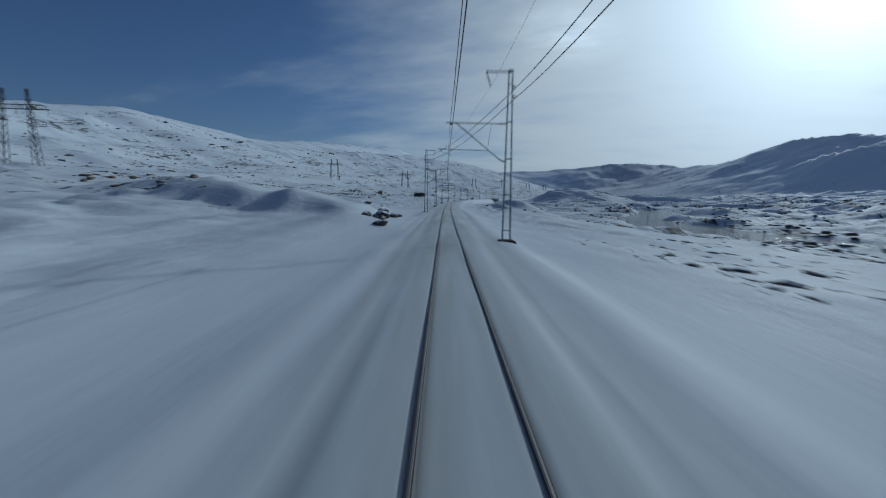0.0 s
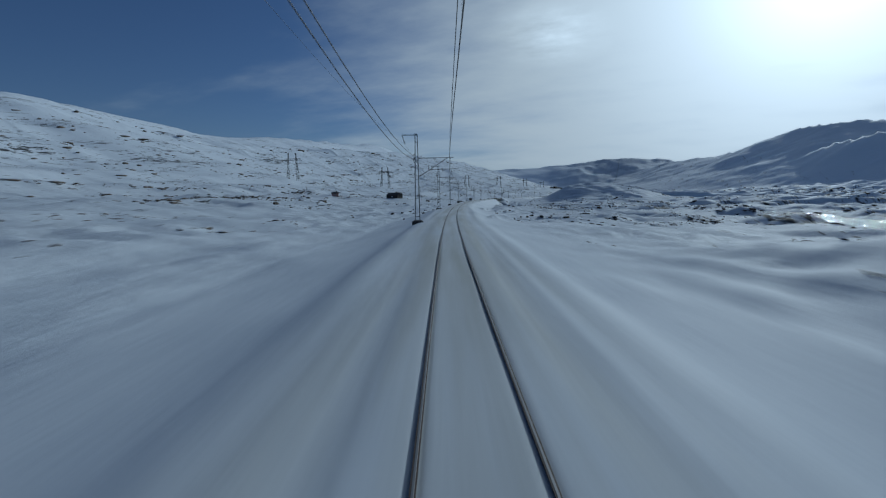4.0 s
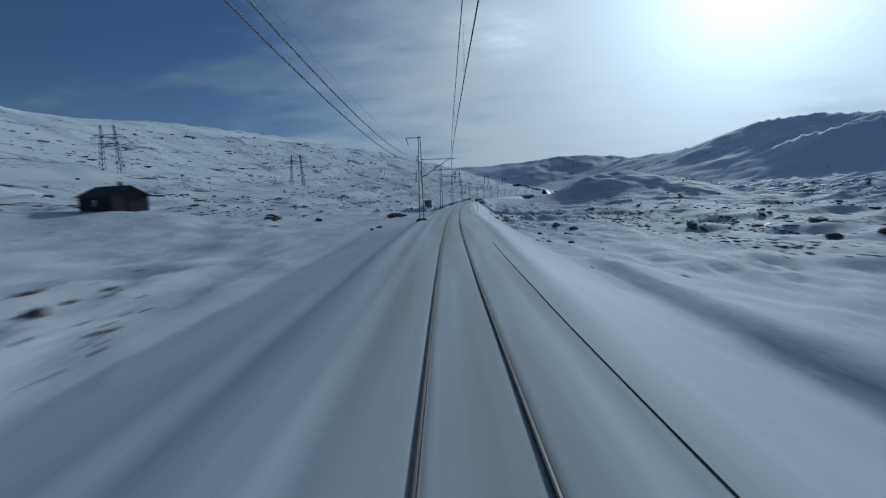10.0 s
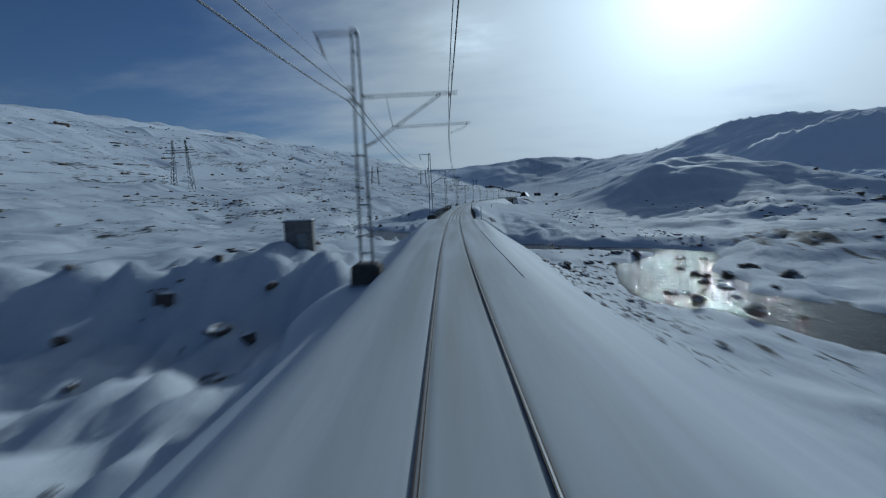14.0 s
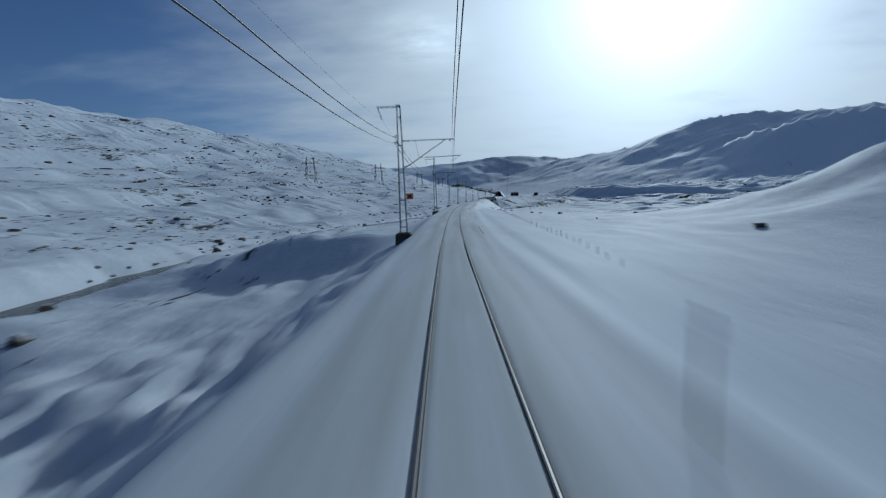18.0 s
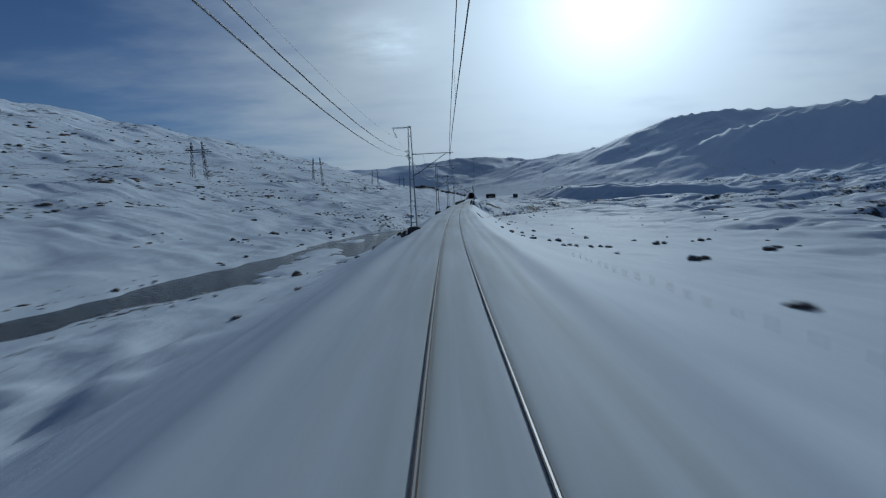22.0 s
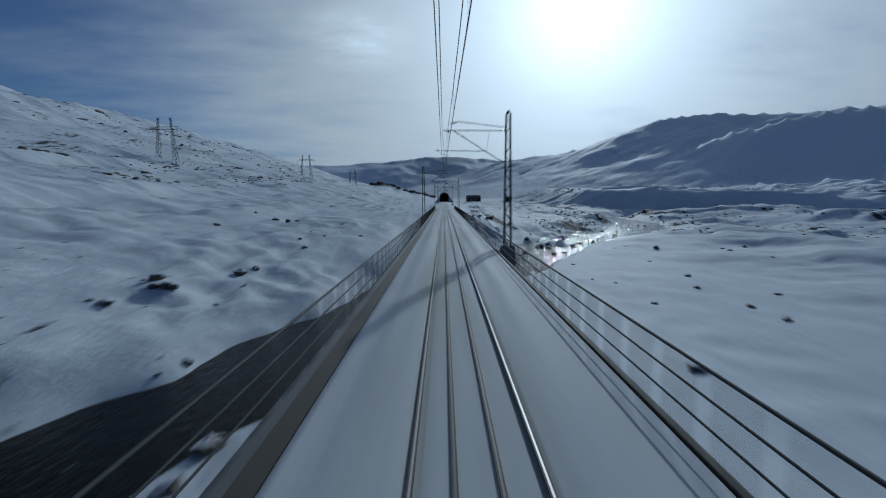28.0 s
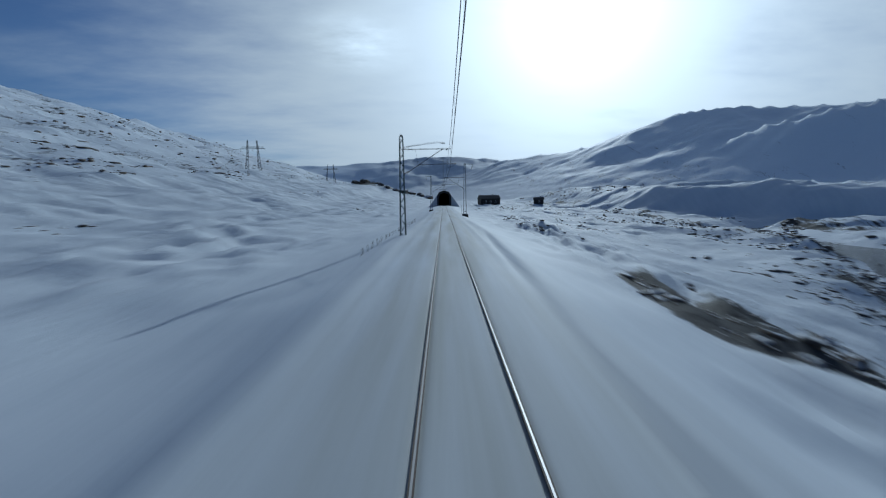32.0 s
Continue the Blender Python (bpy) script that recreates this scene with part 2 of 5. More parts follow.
def rock_material():
    m, nt, b = nodes_of("dark_rock")
    N, L = nt.nodes.new, nt.links.new
    geo, tc, info = N("ShaderNodeNewGeometry"), N("ShaderNodeTexCoord"), N("ShaderNodeObjectInfo")
    n = N("ShaderNodeTexNoise"); n.inputs["Scale"].default_value = 2.5; n.inputs["Detail"].default_value = 6
    L(geo.outputs["Position"], n.inputs["Vector"])
    ramp = N("ShaderNodeValToRGB")
    ramp.color_ramp.elements[0].color, ramp.color_ramp.elements[0].position = (0.022, 0.023, 0.025, 1), 0.3
    ramp.color_ramp.elements[1].color, ramp.color_ramp.elements[1].position = (0.105, 0.098, 0.09, 1), 0.75
    L(n.outputs["Fac"], ramp.inputs[0])
    lichen = N("ShaderNodeMix"); lichen.data_type = "RGBA"; lichen.blend_type = "MULTIPLY"; lichen.inputs["B"].default_value = (2.1, 1.55, 1.0, 1)
    L(info.outputs["Random"], lichen.inputs["Factor"]); L(ramp.outputs[0], lichen.inputs["A"])
    sep = N("ShaderNodeSeparateXYZ"); L(geo.outputs["Normal"], sep.inputs[0])
    sc = N("ShaderNodeMath"); sc.operation = "MULTIPLY_ADD"; sc.inputs[1].default_value = 0.5
    L(n.outputs["Fac"], sc.inputs[0]); L(sep.outputs["Z"], sc.inputs[2])
    mr = N("ShaderNodeMapRange"); mr.inputs["From Min"].default_value = 1.02; mr.inputs["From Max"].default_value = 1.14
    L(sc.outputs[0], mr.inputs["Value"])
    mix = N("ShaderNodeMix"); mix.data_type = "RGBA"; mix.inputs["B"].default_value = (0.58, 0.60, 0.63, 1)
    L(mr.outputs[0], mix.inputs["Factor"]); L(lichen.outputs["Result"], mix.inputs["A"]); L(mix.outputs["Result"], b.inputs["Base Color"])
    b.inputs["Roughness"].default_value = 0.8
    bp = N("ShaderNodeBump"); bp.inputs["Strength"].default_value = 0.6; bp.inputs["Distance"].default_value = 0.08
    L(n.outputs["Fac"], bp.inputs["Height"]); L(bp.outputs[0], b.inputs["Normal"])
    return m


def water_material():
    m, nt, b = nodes_of("river_water")
    N, L = nt.nodes.new, nt.links.new
    geo = N("ShaderNodeNewGeometry")
    n = N("ShaderNodeTexNoise"); n.inputs["Scale"].default_value = 0.16; n.inputs["Detail"].default_value = 6; n.inputs["Roughness"].default_value = 0.6
    L(geo.outputs["Position"], n.inputs["Vector"])
    w = N("ShaderNodeTexNoise"); w.inputs["Scale"].default_value = 1.5; w.inputs["Detail"].default_value = 3; w.inputs["Roughness"].default_value = 0.6
    L(geo.outputs["Position"], w.inputs["Vector"])
    mr = N("ShaderNodeMapRange"); mr.inputs["From Min"].default_value = 0.67; mr.inputs["From Max"].default_value = 0.70
    L(n.outputs["Fac"], mr.inputs["Value"])
    mix = N("ShaderNodeMix"); mix.data_type = "RGBA"
    mix.inputs["A"].default_value, mix.inputs["B"].default_value = (0.007, 0.0065, 0.005, 1), (0.55, 0.58, 0.61, 1)
    L(mr.outputs[0], mix.inputs["Factor"]); L(mix.outputs["Result"], b.inputs["Base Color"])
    rr = N("ShaderNodeMapRange"); rr.inputs["To Min"].default_value = 0.06; rr.inputs["To Max"].default_value = 0.7
    L(mr.outputs[0], rr.inputs["Value"]); L(rr.outputs[0], b.inputs["Roughness"])
    b.inputs["IOR"].default_value = 1.33
    b.inputs["Specular IOR Level"].default_value = 0.11
    bp = N("ShaderNodeBump"); bp.inputs["Strength"].default_value = 1.0; bp.inputs["Distance"].default_value = 0.2
    L(w.outputs["Fac"], bp.inputs["Height"]); L(bp.outputs[0], b.inputs["Normal"])
    return m


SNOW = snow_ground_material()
ROCK = rock_material()
WATER = water_material()
BROWN_ROCK = plain("brown_lichened_rock", (0.13, 0.10, 0.07), 0.85, 0, 0.6, 1.6, 0.6, 0.06)
STEEL = plain("galvanised_steel", (0.20, 0.22, 0.23), 0.5, 0.6, 0.3, 3)
DARK_STEEL = plain("weathered_dark_steel", (0.055, 0.06, 0.065), 0.6, 0.4, 0.3, 3)
GREEN_STEEL = plain("dark_green_painted_steel", (0.045, 0.075, 0.07), 0.55, 0.2, 0.3, 3)
WIRE = plain("dark_copper_wire", (0.03, 0.032, 0.035), 0.5, 0.5, 0.2, 1)
RUST = plain("rusty_rail_side", (0.06, 0.042, 0.033), 0.75, 0.2, 0.35, 4)
SHINE = plain("polished_rail_head", (0.19, 0.19, 0.20), 0.5, 1.0, 0.1, 4, 0.03)
CONCRETE = plain("weathered_concrete", (0.16, 0.15, 0.145), 0.85, 0, 0.35, 1.5, 0.4, 0.02)
FOOTING = plain("stained_dark_concrete", (0.06, 0.054, 0.05), 0.9, 0, 0.5, 2.0, 0.6, 0.05)
CERAMIC = plain("brown_glazed_insulator", (0.07, 0.04, 0.03), 0.25, 0, 0.2, 5)
WOOD_DARK = plain("dark_stained_timber", (0.020, 0.018, 0.017), 0.75, 0, 0.4, 5, 0.4, 0.02)
WOOD_GREY = plain("grey_weathered_timber", (0.15, 0.14, 0.13), 0.8, 0, 0.4, 6, 0.4, 0.02)
ROOF_DARK = plain("dark_roofing_felt", (0.03, 0.03, 0.033), 0.8, 0, 0.3, 3, 0.3, 0.02)
SNOW_PLAIN = plain("settled_snow", (0.58, 0.60, 0.63), 0.6, 0, 0.08, 0.8, 0.4, 0.05)
GLASS = plain("dark_window_glass", (0.02, 0.025, 0.03), 0.08, 0, 0.1, 2, 0.02)
YELLOW = plain("yellow_sign_enamel", (0.45, 0.27, 0.04), 0.5, 0, 0.15, 4)
ORANGE = plain("orange_sign_enamel", (0.55, 0.10, 0.03), 0.5, 0, 0.15, 4)
WHITE = plain("white_sign_paint", (0.75, 0.75, 0.74), 0.5, 0, 0.1, 4)
BLACK = plain("black_paint", (0.012, 0.012, 0.013), 0.6, 0, 0.2, 4)


# ---- mesh helpers ----
class Shape:
    """Collects boxes, bars and tubes into one mesh."""

    def __init__(self):
        self.v, self.f, self.smooth = [], [], []

    def add(self, verts, faces, smooth=False):
        k = len(self.v)
        self.v += [tuple(p) for p in verts]
        self.f += [tuple(k + i for i in q) for q in faces]
        self.smooth += [smooth] * len(faces)
        return self

    def box(self, c, size, turn=0.0, taper=1.0):
        hx, hy, hz = (d / 2 for d in size)
        ca, sa = math.cos(turn), math.sin(turn)
        pts = []
        for z, k in ((-hz, 1.0), (hz, taper)):
            for x, y in ((-hx, -hy), (hx, -hy), (hx, hy), (-hx, hy)):
                x, y = x * k, y * k
                pts.append((c[0] + x * ca - y * sa, c[1] + x * sa + y * ca, c[2] + z))
        return self.add(pts, [(3, 2, 1, 0), (4, 5, 6, 7), (0, 1, 5, 4), (1, 2, 6, 5), (2, 3, 7, 6), (3, 0, 4, 7)])

    def tube(self, pts, r, n=6, caps=True, r_end=None):
        pts = [Vector(p) for p in pts]
        verts, faces = [], []
        for i, p in enumerate(pts):
            d = (pts[min(i + 1, len(pts) - 1)] - pts[max(i - 1, 0)]).normalized()
            a = d.cross(Vector((0, 0, 1)) if abs(d.z) < 0.9 else Vector((1, 0, 0))).normalized()
            b = d.cross(a)
            rr = r if r_end is None else r + (r_end - r) * i / (len(pts) - 1)
            verts += [p + (a * math.cos(2 * math.pi * k / n) + b * math.sin(2 * math.pi * k / n)) * rr for k in range(n)]
        for i in range(len(pts) - 1):
            for k in range(n):
                faces.append((i * n + k, (i + 1) * n + k, (i + 1) * n + (k + 1) % n, i * n + (k + 1) % n))
        if caps:
            faces += [tuple(range(n)), tuple((len(pts) - 1) * n + k for k in reversed(range(n)))]
        return self.add(verts, faces, n > 4)

    def mesh(self, name, material):
        me = bpy.data.meshes.new(name)
        me.from_pydata(self.v, [], self.f)
        me.polygons.foreach_set("use_smooth", self.smooth)
        me.materials.append(material)
        me.update()
        return me


def part(name, shape, material, parent, label=""):
    ob = new(name, shape.mesh(name, material) if isinstance(shape, Shape) else shape)
    ob.parent = parent
    if label:
        tagged(ob, label)
    return ob


def thing(name, m, label, category, group="", kind=""):
    ob = new(name)
    ob.empty_display_size = 0.3
    ob.matrix_world = m
    return tagged(ob, label, category, group, kind)


# ---- the line: heading of the track by its length ----
HEADING = [(0.0, 15.244), (55.5, 14.979), (111.0, 14.392), (166.5, 13.554), (222.0, 12.125), (296.0, 9.995), (370.0, 7.728), (444.0, 5.554), (518.0, 3.462), (592.0, 1.113), (666.0, -1.147), (740.0, -3.424), (814.0, -5.712), (888.0, -7.865), (962.0, -9.169), (1036.0, -9.721), (1110.0, -9.729), (1184.0, -9.796)]


def spline(table):
    """A natural cubic through the table, straight on past its ends."""
    t, v = (np.array(c, float) for c in zip(*table))
    n, h = len(t), np.diff(t)
    A, r = np.zeros((n, n)), np.zeros(n)
    A[0, 0] = A[-1, -1] = 1
    for i in range(1, n - 1):
        A[i, i - 1:i + 2] = h[i - 1], 2 * (h[i - 1] + h[i]), h[i]
        r[i] = 6 * ((v[i + 1] - v[i]) / h[i] - (v[i] - v[i - 1]) / h[i - 1])
    m = np.linalg.solve(A, r)

    def at(x):
        x = np.clip(np.asarray(x, float), t[0], t[-1])
        j = np.clip(np.searchsorted(t, x) - 1, 0, n - 2)
        a, c, H = t[j + 1] - x, x - t[j], h[j]
        return (m[j] * a ** 3 + m[j + 1] * c ** 3) / (6 * H) + (v[j] / H - m[j] * H / 6) * a + (v[j + 1] / H - m[j + 1] * H / 6) * c
    return at


heading = spline(HEADING)
_ss = np.arange(-800.0, 5200.0, 1.0)
_hh = np.radians(heading(_ss))
_hm = (_hh[1:] + _hh[:-1]) / 2
_cx = np.concatenate([[0], np.cumsum(-np.sin(_hm))])
_cy = np.concatenate([[0], np.cumsum(np.cos(_hm))])
SIDE = 0.42                       # the cab camera rides this far left of the track's middle
_cx += SIDE * math.cos(_hh[800]) - _cx[800]
_cy += SIDE * math.sin(_hh[800]) - _cy[800]


def place(s, l):
    """World x, y of a spot s metres along the line and l metres to its right."""
    s, l = np.asarray(s, float), np.asarray(l, float)
    h = np.radians(heading(s)) * np.clip(1.6 - np.abs(l) / 700.0, 0.0, 1.0)
    return np.interp(s, _ss, _cx) + l * np.cos(h), np.interp(s, _ss, _cy) + l * np.sin(h)


def stand(s, l, z=0.0, turn=0.0):
    x, y = place(s, l)
    return pose(float(x), float(y), float(z), 0, 0, float(heading(s)) + turn)


CANT = [(-100, -0.4), (40, 0.2), (111, 0.9), (222, 1.9), (370, 2.1), (520, 2.2), (740, 2.3), (888, 2.2), (962, 1.6), (1036, 1.0), (1110, 0.7), (1300, 0.7)]


def cant(s):
    return np.tan(np.radians(np.interp(s, *zip(*CANT))))


# ---- lie of the land ----
_perm = np.random.RandomState(7).permutation(4096)
_grad = np.random.RandomState(8).uniform(0, 2 * np.pi, 4096)


def perlin(x, y, seed=0):
    xi, yi = np.floor(x).astype(int), np.floor(y).astype(int)
    fx, fy = x - xi, y - yi
    u, w = fx * fx * fx * (fx * (fx * 6 - 15) + 10), fy * fy * fy * (fy * (fy * 6 - 15) + 10)

    def corner(i, j):
        a = _grad[_perm[(_perm[(xi + i + seed * 131) & 4095] + yi + j) & 4095]]
        return np.cos(a) * (fx - i) + np.sin(a) * (fy - j)
    n0 = corner(0, 0) * (1 - u) + corner(1, 0) * u
    n1 = corner(0, 1) * (1 - u) + corner(1, 1) * u
    return (n0 * (1 - w) + n1 * w) * 1.5


def fbm(x, y, octaves=4, seed=0, gain=0.5):
    total, amp = 0.0, 1.0
    for k in range(octaves):
        total = total + amp * perlin(x * 2 ** k, y * 2 ** k, seed + k)
        amp *= gain
    return total


def smooth(a, b, x):
    t = np.clip((x - a) / (b - a), 0, 1)
    return t * t * (3 - 2 * t)


# natural ground: level by length, at set distances to either side
LEVELS = {}
LEVELS[-6] = [(-100, -0.2), (60, -0.25), (110, -0.65), (250, -1.0), (430, -1.0), (500, -1.2), (540, -2.6), (580, -4.0), (660, -3.5), (700, -2.2), (760, -2.0), (880, -2.4), (990, -2.8), (1012, -10.0), (1130, -10.0), (1172, -5.0), (1200, -1.0), (1500, -0.8)]
LEVELS[-12] = [(-100, 0.2), (30, 0.3), (60, 0.7), (110, -0.4), (150, -1.0), (250, -2.4), (330, -3.0), (400, -2.4), (440, -1.6), (490, -1.6), (515, -3.0), (530, -8.5), (551, -9.0), (560, -4.0), (585, -4.5), (640, -8.0), (700, -6.0), (716, -5.9), (725, -1.9), (760, -2.6), (800, -4.2), (860, -5.6), (1000, -8.5), (1060, -12.0), (1110, -11.0), (1150, -6.0), (1190, -1.8), (1500, -1.0)]
LEVELS[-25] = [(-100, 0.8), (52, 0.5), (75, 1.8), (110, 0.8), (170, -0.6), (300, -2.6), (420, -1.6), (480, -1.0), (512, -3.0), (528, -8.5), (551, -9.3), (561, -3.0), (590, -4.2), (660, -9.0), (700, -7.5), (718, -7.2), (728, -2.4), (765, -4.2), (800, -7.5), (900, -9.5), (1000, -11.0), (1080, -11.0), (1130, -6.0), (1190, -2.0), (1500, 0.0)]
LEVELS[-50] = [(-100, 2.2), (52, 1.8), (80, 2.4), (150, 1.0), (300, -0.5), (437, -0.3), (500, 0.5), (528, -7.0), (551, -8.5), (562, -3.6), (600, -4.2), (640, -6.0), (720, -8.2), (800, -9.4), (850, -9.4), (900, -9.9), (980, -9.4), (1060, -6.0), (1150, -2.5), (1250, 0.0), (1500, 3.0)]
LEVELS[-90] = [(-100, 6.0), (150, 4.0), (350, 3.0), (480, 4.0), (600, 0.0), (720, -3.0), (850, -5.0), (930, -4.6), (1000, -2.6), (1100, 2.0), (1300, 7.0), (1600, 14.0)]
LEVELS[-160] = [(-100, 14.0), (300, 10.0), (600, 8.0), (800, 9.0), (1000, 14.0), (1200, 20.0), (1600, 30.0)]
LEVELS[-300] = [(-100, 34.0), (400, 30.0), (700, 30.0), (950, 31.0), (1200, 48.0), (1500, 70.0), (2000, 76.0), (2500, 30.0)]
LEVELS[-520] = [(-100, 98.0), (400, 98.0), (600, 107.0), (720, 108.0), (850, 104.0), (1000, 113.0), (1220, 127.0), (1500, 140.0), (2000, 142.0), (2400, 100.0), (2800, 30.0)]
LEVELS[-1100] = [(-100, 100.0), (680, 95.0), (1500, 110.0), (2200, 95.0), (2800, 30.0)]
LEVELS[-2700] = [(-100, 60.0), (3000, 60.0)]
LEVELS[6] = [(-100, -0.6), (100, -0.65), (200, -0.85), (300, -1.6), (430, -2.2), (540, -3.0), (585, -4.0), (655, -3.0), (690, -0.6), (760, -0.8), (850, -1.8), (950, -2.6), (995, -3.0), (1012, -9.5), (1130, -11.5), (1150, -8.5), (1165, -5.5), (1178, -2.0), (1200, -1.0), (1500, -0.8)]
LEVELS[12] = [(-100, -0.8), (150, -1.3), (250, -2.2), (330, -3.3), (430, -4.0), (520, -5.5), (560, -7.2), (620, -8.0), (670, -3.0), (700, -1.4), (800, -1.6), (870, -4.0), (950, -6.5), (1050, -9.0), (1110, -12.0), (1135, -11.5), (1155, -8.5), (1170, -6.0), (1190, -3.2), (1215, -1.9), (1260, -1.6), (1500, -1.0)]
LEVELS[25] = [(-100, -1.6), (180, -2.0), (260, -3.4), (350, -4.5), (450, -5.2), (500, -6.2), (525, -7.6), (540, -8.2), (610, -8.5), (660, -4.0), (720, -2.4), (820, -3.2), (900, -7.5), (1000, -9.5), (1100, -11.5), (1185, -11.5), (1205, -8.5), (1225, -5.5), (1260, -3.5), (1500, -1.0)]
LEVELS[50] = [(-100, -3.2), (60, -4.2), (110, -5.6), (170, -5.6), (230, -4.9), (350, -5.6), (478, -6.9), (520, -7.9), (565, -8.1), (640, -6.0), (721, -3.6), (820, -5.0), (900, -9.0), (1000, -10.5), (1150, -11.8), (1220, -11.0), (1300, -6.0), (1500, -1.0)]
LEVELS[90] = [(-100, -5.0), (150, -5.6), (300, -6.3), (470, -7.0), (540, -7.4), (620, -4.0), (800, -5.0), (900, -9.5), (1100, -11.5), (1250, -11.0), (1400, -6.0), (1700, -2.0)]
LEVELS[180] = [(-100, -7.0), (440, -7.5), (700, -5.0), (900, -10.0), (1150, -11.6), (1300, -11.5), (1500, -6.0), (2000, 0.0)]
LEVELS[400] = [(-100, -4.0), (500, -3.0), (1000, -7.0), (1500, -6.0), (2200, 8.0), (3000, 30.0)]
LEVELS[800] = [(-100, 20.0), (1000, 15.0), (2000, 30.0), (3000, 40.0)]
LEVELS[2700] = [(-100, 90.0), (3000, 90.0)]
OFFSETS = sorted(LEVELS)

# crest lines of the far mountains, in the world: x, y, height, width of the flank
RIDGES = [
    ([(420, 4350, 200), (700, 3800, 205), (988, 3070, 234), (1104, 2640, 292), (1180, 2547, 303), (1325, 2570, 308), (1480, 2224, 256), (1750, 1700, 222), (1900, 900, 220)], 760, True),
    ([(860, 2400, 78), (960, 2290, 122), (1065, 2130, 170), (1250, 1950, 215), (1500, 1720, 222)], 330, True),
    ([(-1700, 4000, 215), (-900, 4250, 230), (-300, 4350, 250), (150, 4350, 262), (420, 4350, 245), (900, 4300, 262)], 900, True),
    ([(-720, 200, 105), (-700, 560, 150), (-700, 934, 140), (-700, 1150, 160), (-700, 1500, 186), (-700, 1720, 207), (-700, 2060, 204), (-690, 2460, 224), (-600, 3000, 178), (-450, 3700, 150)], 481, False),
]

# the river: length, offset, half width, water level
RIVER = [(40, 120, 9, -6.2), (100, 78, 8, -6.05), (131, 72, 10, -6.05), (168, 76, 8, -6.15), (210, 88, 7, -6.4), (290, 125, 8, -6.8), (400, 158, 12, -7.4), (470, 112, 5, -8.0), (520, 80, 5, -8.2), (541, 52, 5, -8.3), (552, 33, 4.0, -8.4), (566, 25, 4.2, -8.4), (584, 31, 3.6, -8.5), (599, 41, 2.6, -8.5), (608, 34, 1.4, -8.6), (615, 20, 3.0, -8.7)]
RIVER += [(622, 7, 6, -8.8), (631, -6, 8.0, -8.9), (646, -16, 6.5, -9.0), (660, -23, 7.0, -9.0), (676, -29, 5.5, -9.1), (690, -37, 3.2, -9.2), (706, -52, 1.2, -9.4), (745, -59, -0.2, -9.6), (811, -62, -0.6, -9.9), (848, -56, 1.0, -10.2), (873, -51, 4.5, -10.4), (888, -45, 8.5, -10.6), (903, -41, 11.5, -10.8), (934, -37.5, 9.0, -11.1), (968, -38.5, 9.0, -11.3)]
RIVER += [(988, -38, 7.5, -11.5), (1008, -35, 7.0, -11.8), (1036, -27, 3.2, -12.1), (1060, -23, 4.5, -12.3), (1080, -15, 5.5, -12.4), (1100, -7, 7, -12.5), (1122, 5, 9, -12.5), (1142, 15, 10, -12.5), (1158, 24, 11, -12.5), (1176, 34, 12.0, -12.6), (1206, 51, 13, -12.6), (1246, 86, 14, -12.6), (1285, 110, 12, -12.7), (1330, 119, 9, -12.7), (1370, 124, 6, -12.7), (1400, 152, 4, -12.7), (1406, 200, 2.5, -12.8), (1394, 280, 2, -12.8), (1382, 360, 2, -12.8)]

# length along the line and side of each mast
TWIN = [(-22, 1), (33, 1), (89, -1), (146, -1), (204, -1), (262, -1), (318, -1), (372, -1), (429, -1), (484, -1), (539, -1), (596, -1), (648, -1), (704, -1), (757, -1), (811, -1), (862, -1), (915, -1), (968, -1), (1280, 1), (1326, -1)]
BRIDGES = [(585.0, 655.0), (1003.0, 1182.0)]
_river = np.array(RIVER, float)


def river_near(s, l):
    """Distance to the river's middle, and its half width and level there."""
    best = np.full(np.shape(s), 1e9)
    hw, zw = np.zeros(np.shape(s)), np.zeros(np.shape(s))
    for a, b in zip(_river[:-1], _river[1:]):
        d = b[:2] - a[:2]
        t = np.clip(((s - a[0]) * d[0] + (l - a[1]) * d[1]) / (d @ d), 0, 1)
        dist = np.hypot(s - a[0] - t * d[0], l - a[1] - t * d[1])
        take = dist < best
        best = np.where(take, dist, best)
        hw, zw = np.where(take, a[2] + t * (b[2] - a[2]), hw), np.where(take, a[3] + t * (b[3] - a[3]), zw)
    return best, hw, zw


def bed_width(s):
    return 3.6 + 0.35 * np.sin(s / 31.0) + 0.25 * np.sin(s / 13.0 + 1)


def bump(s, l, s0, l0, rs, rl, h):
    return h * np.exp(-((s - s0) / rs) ** 2 - ((l - l0) / rl) ** 2)


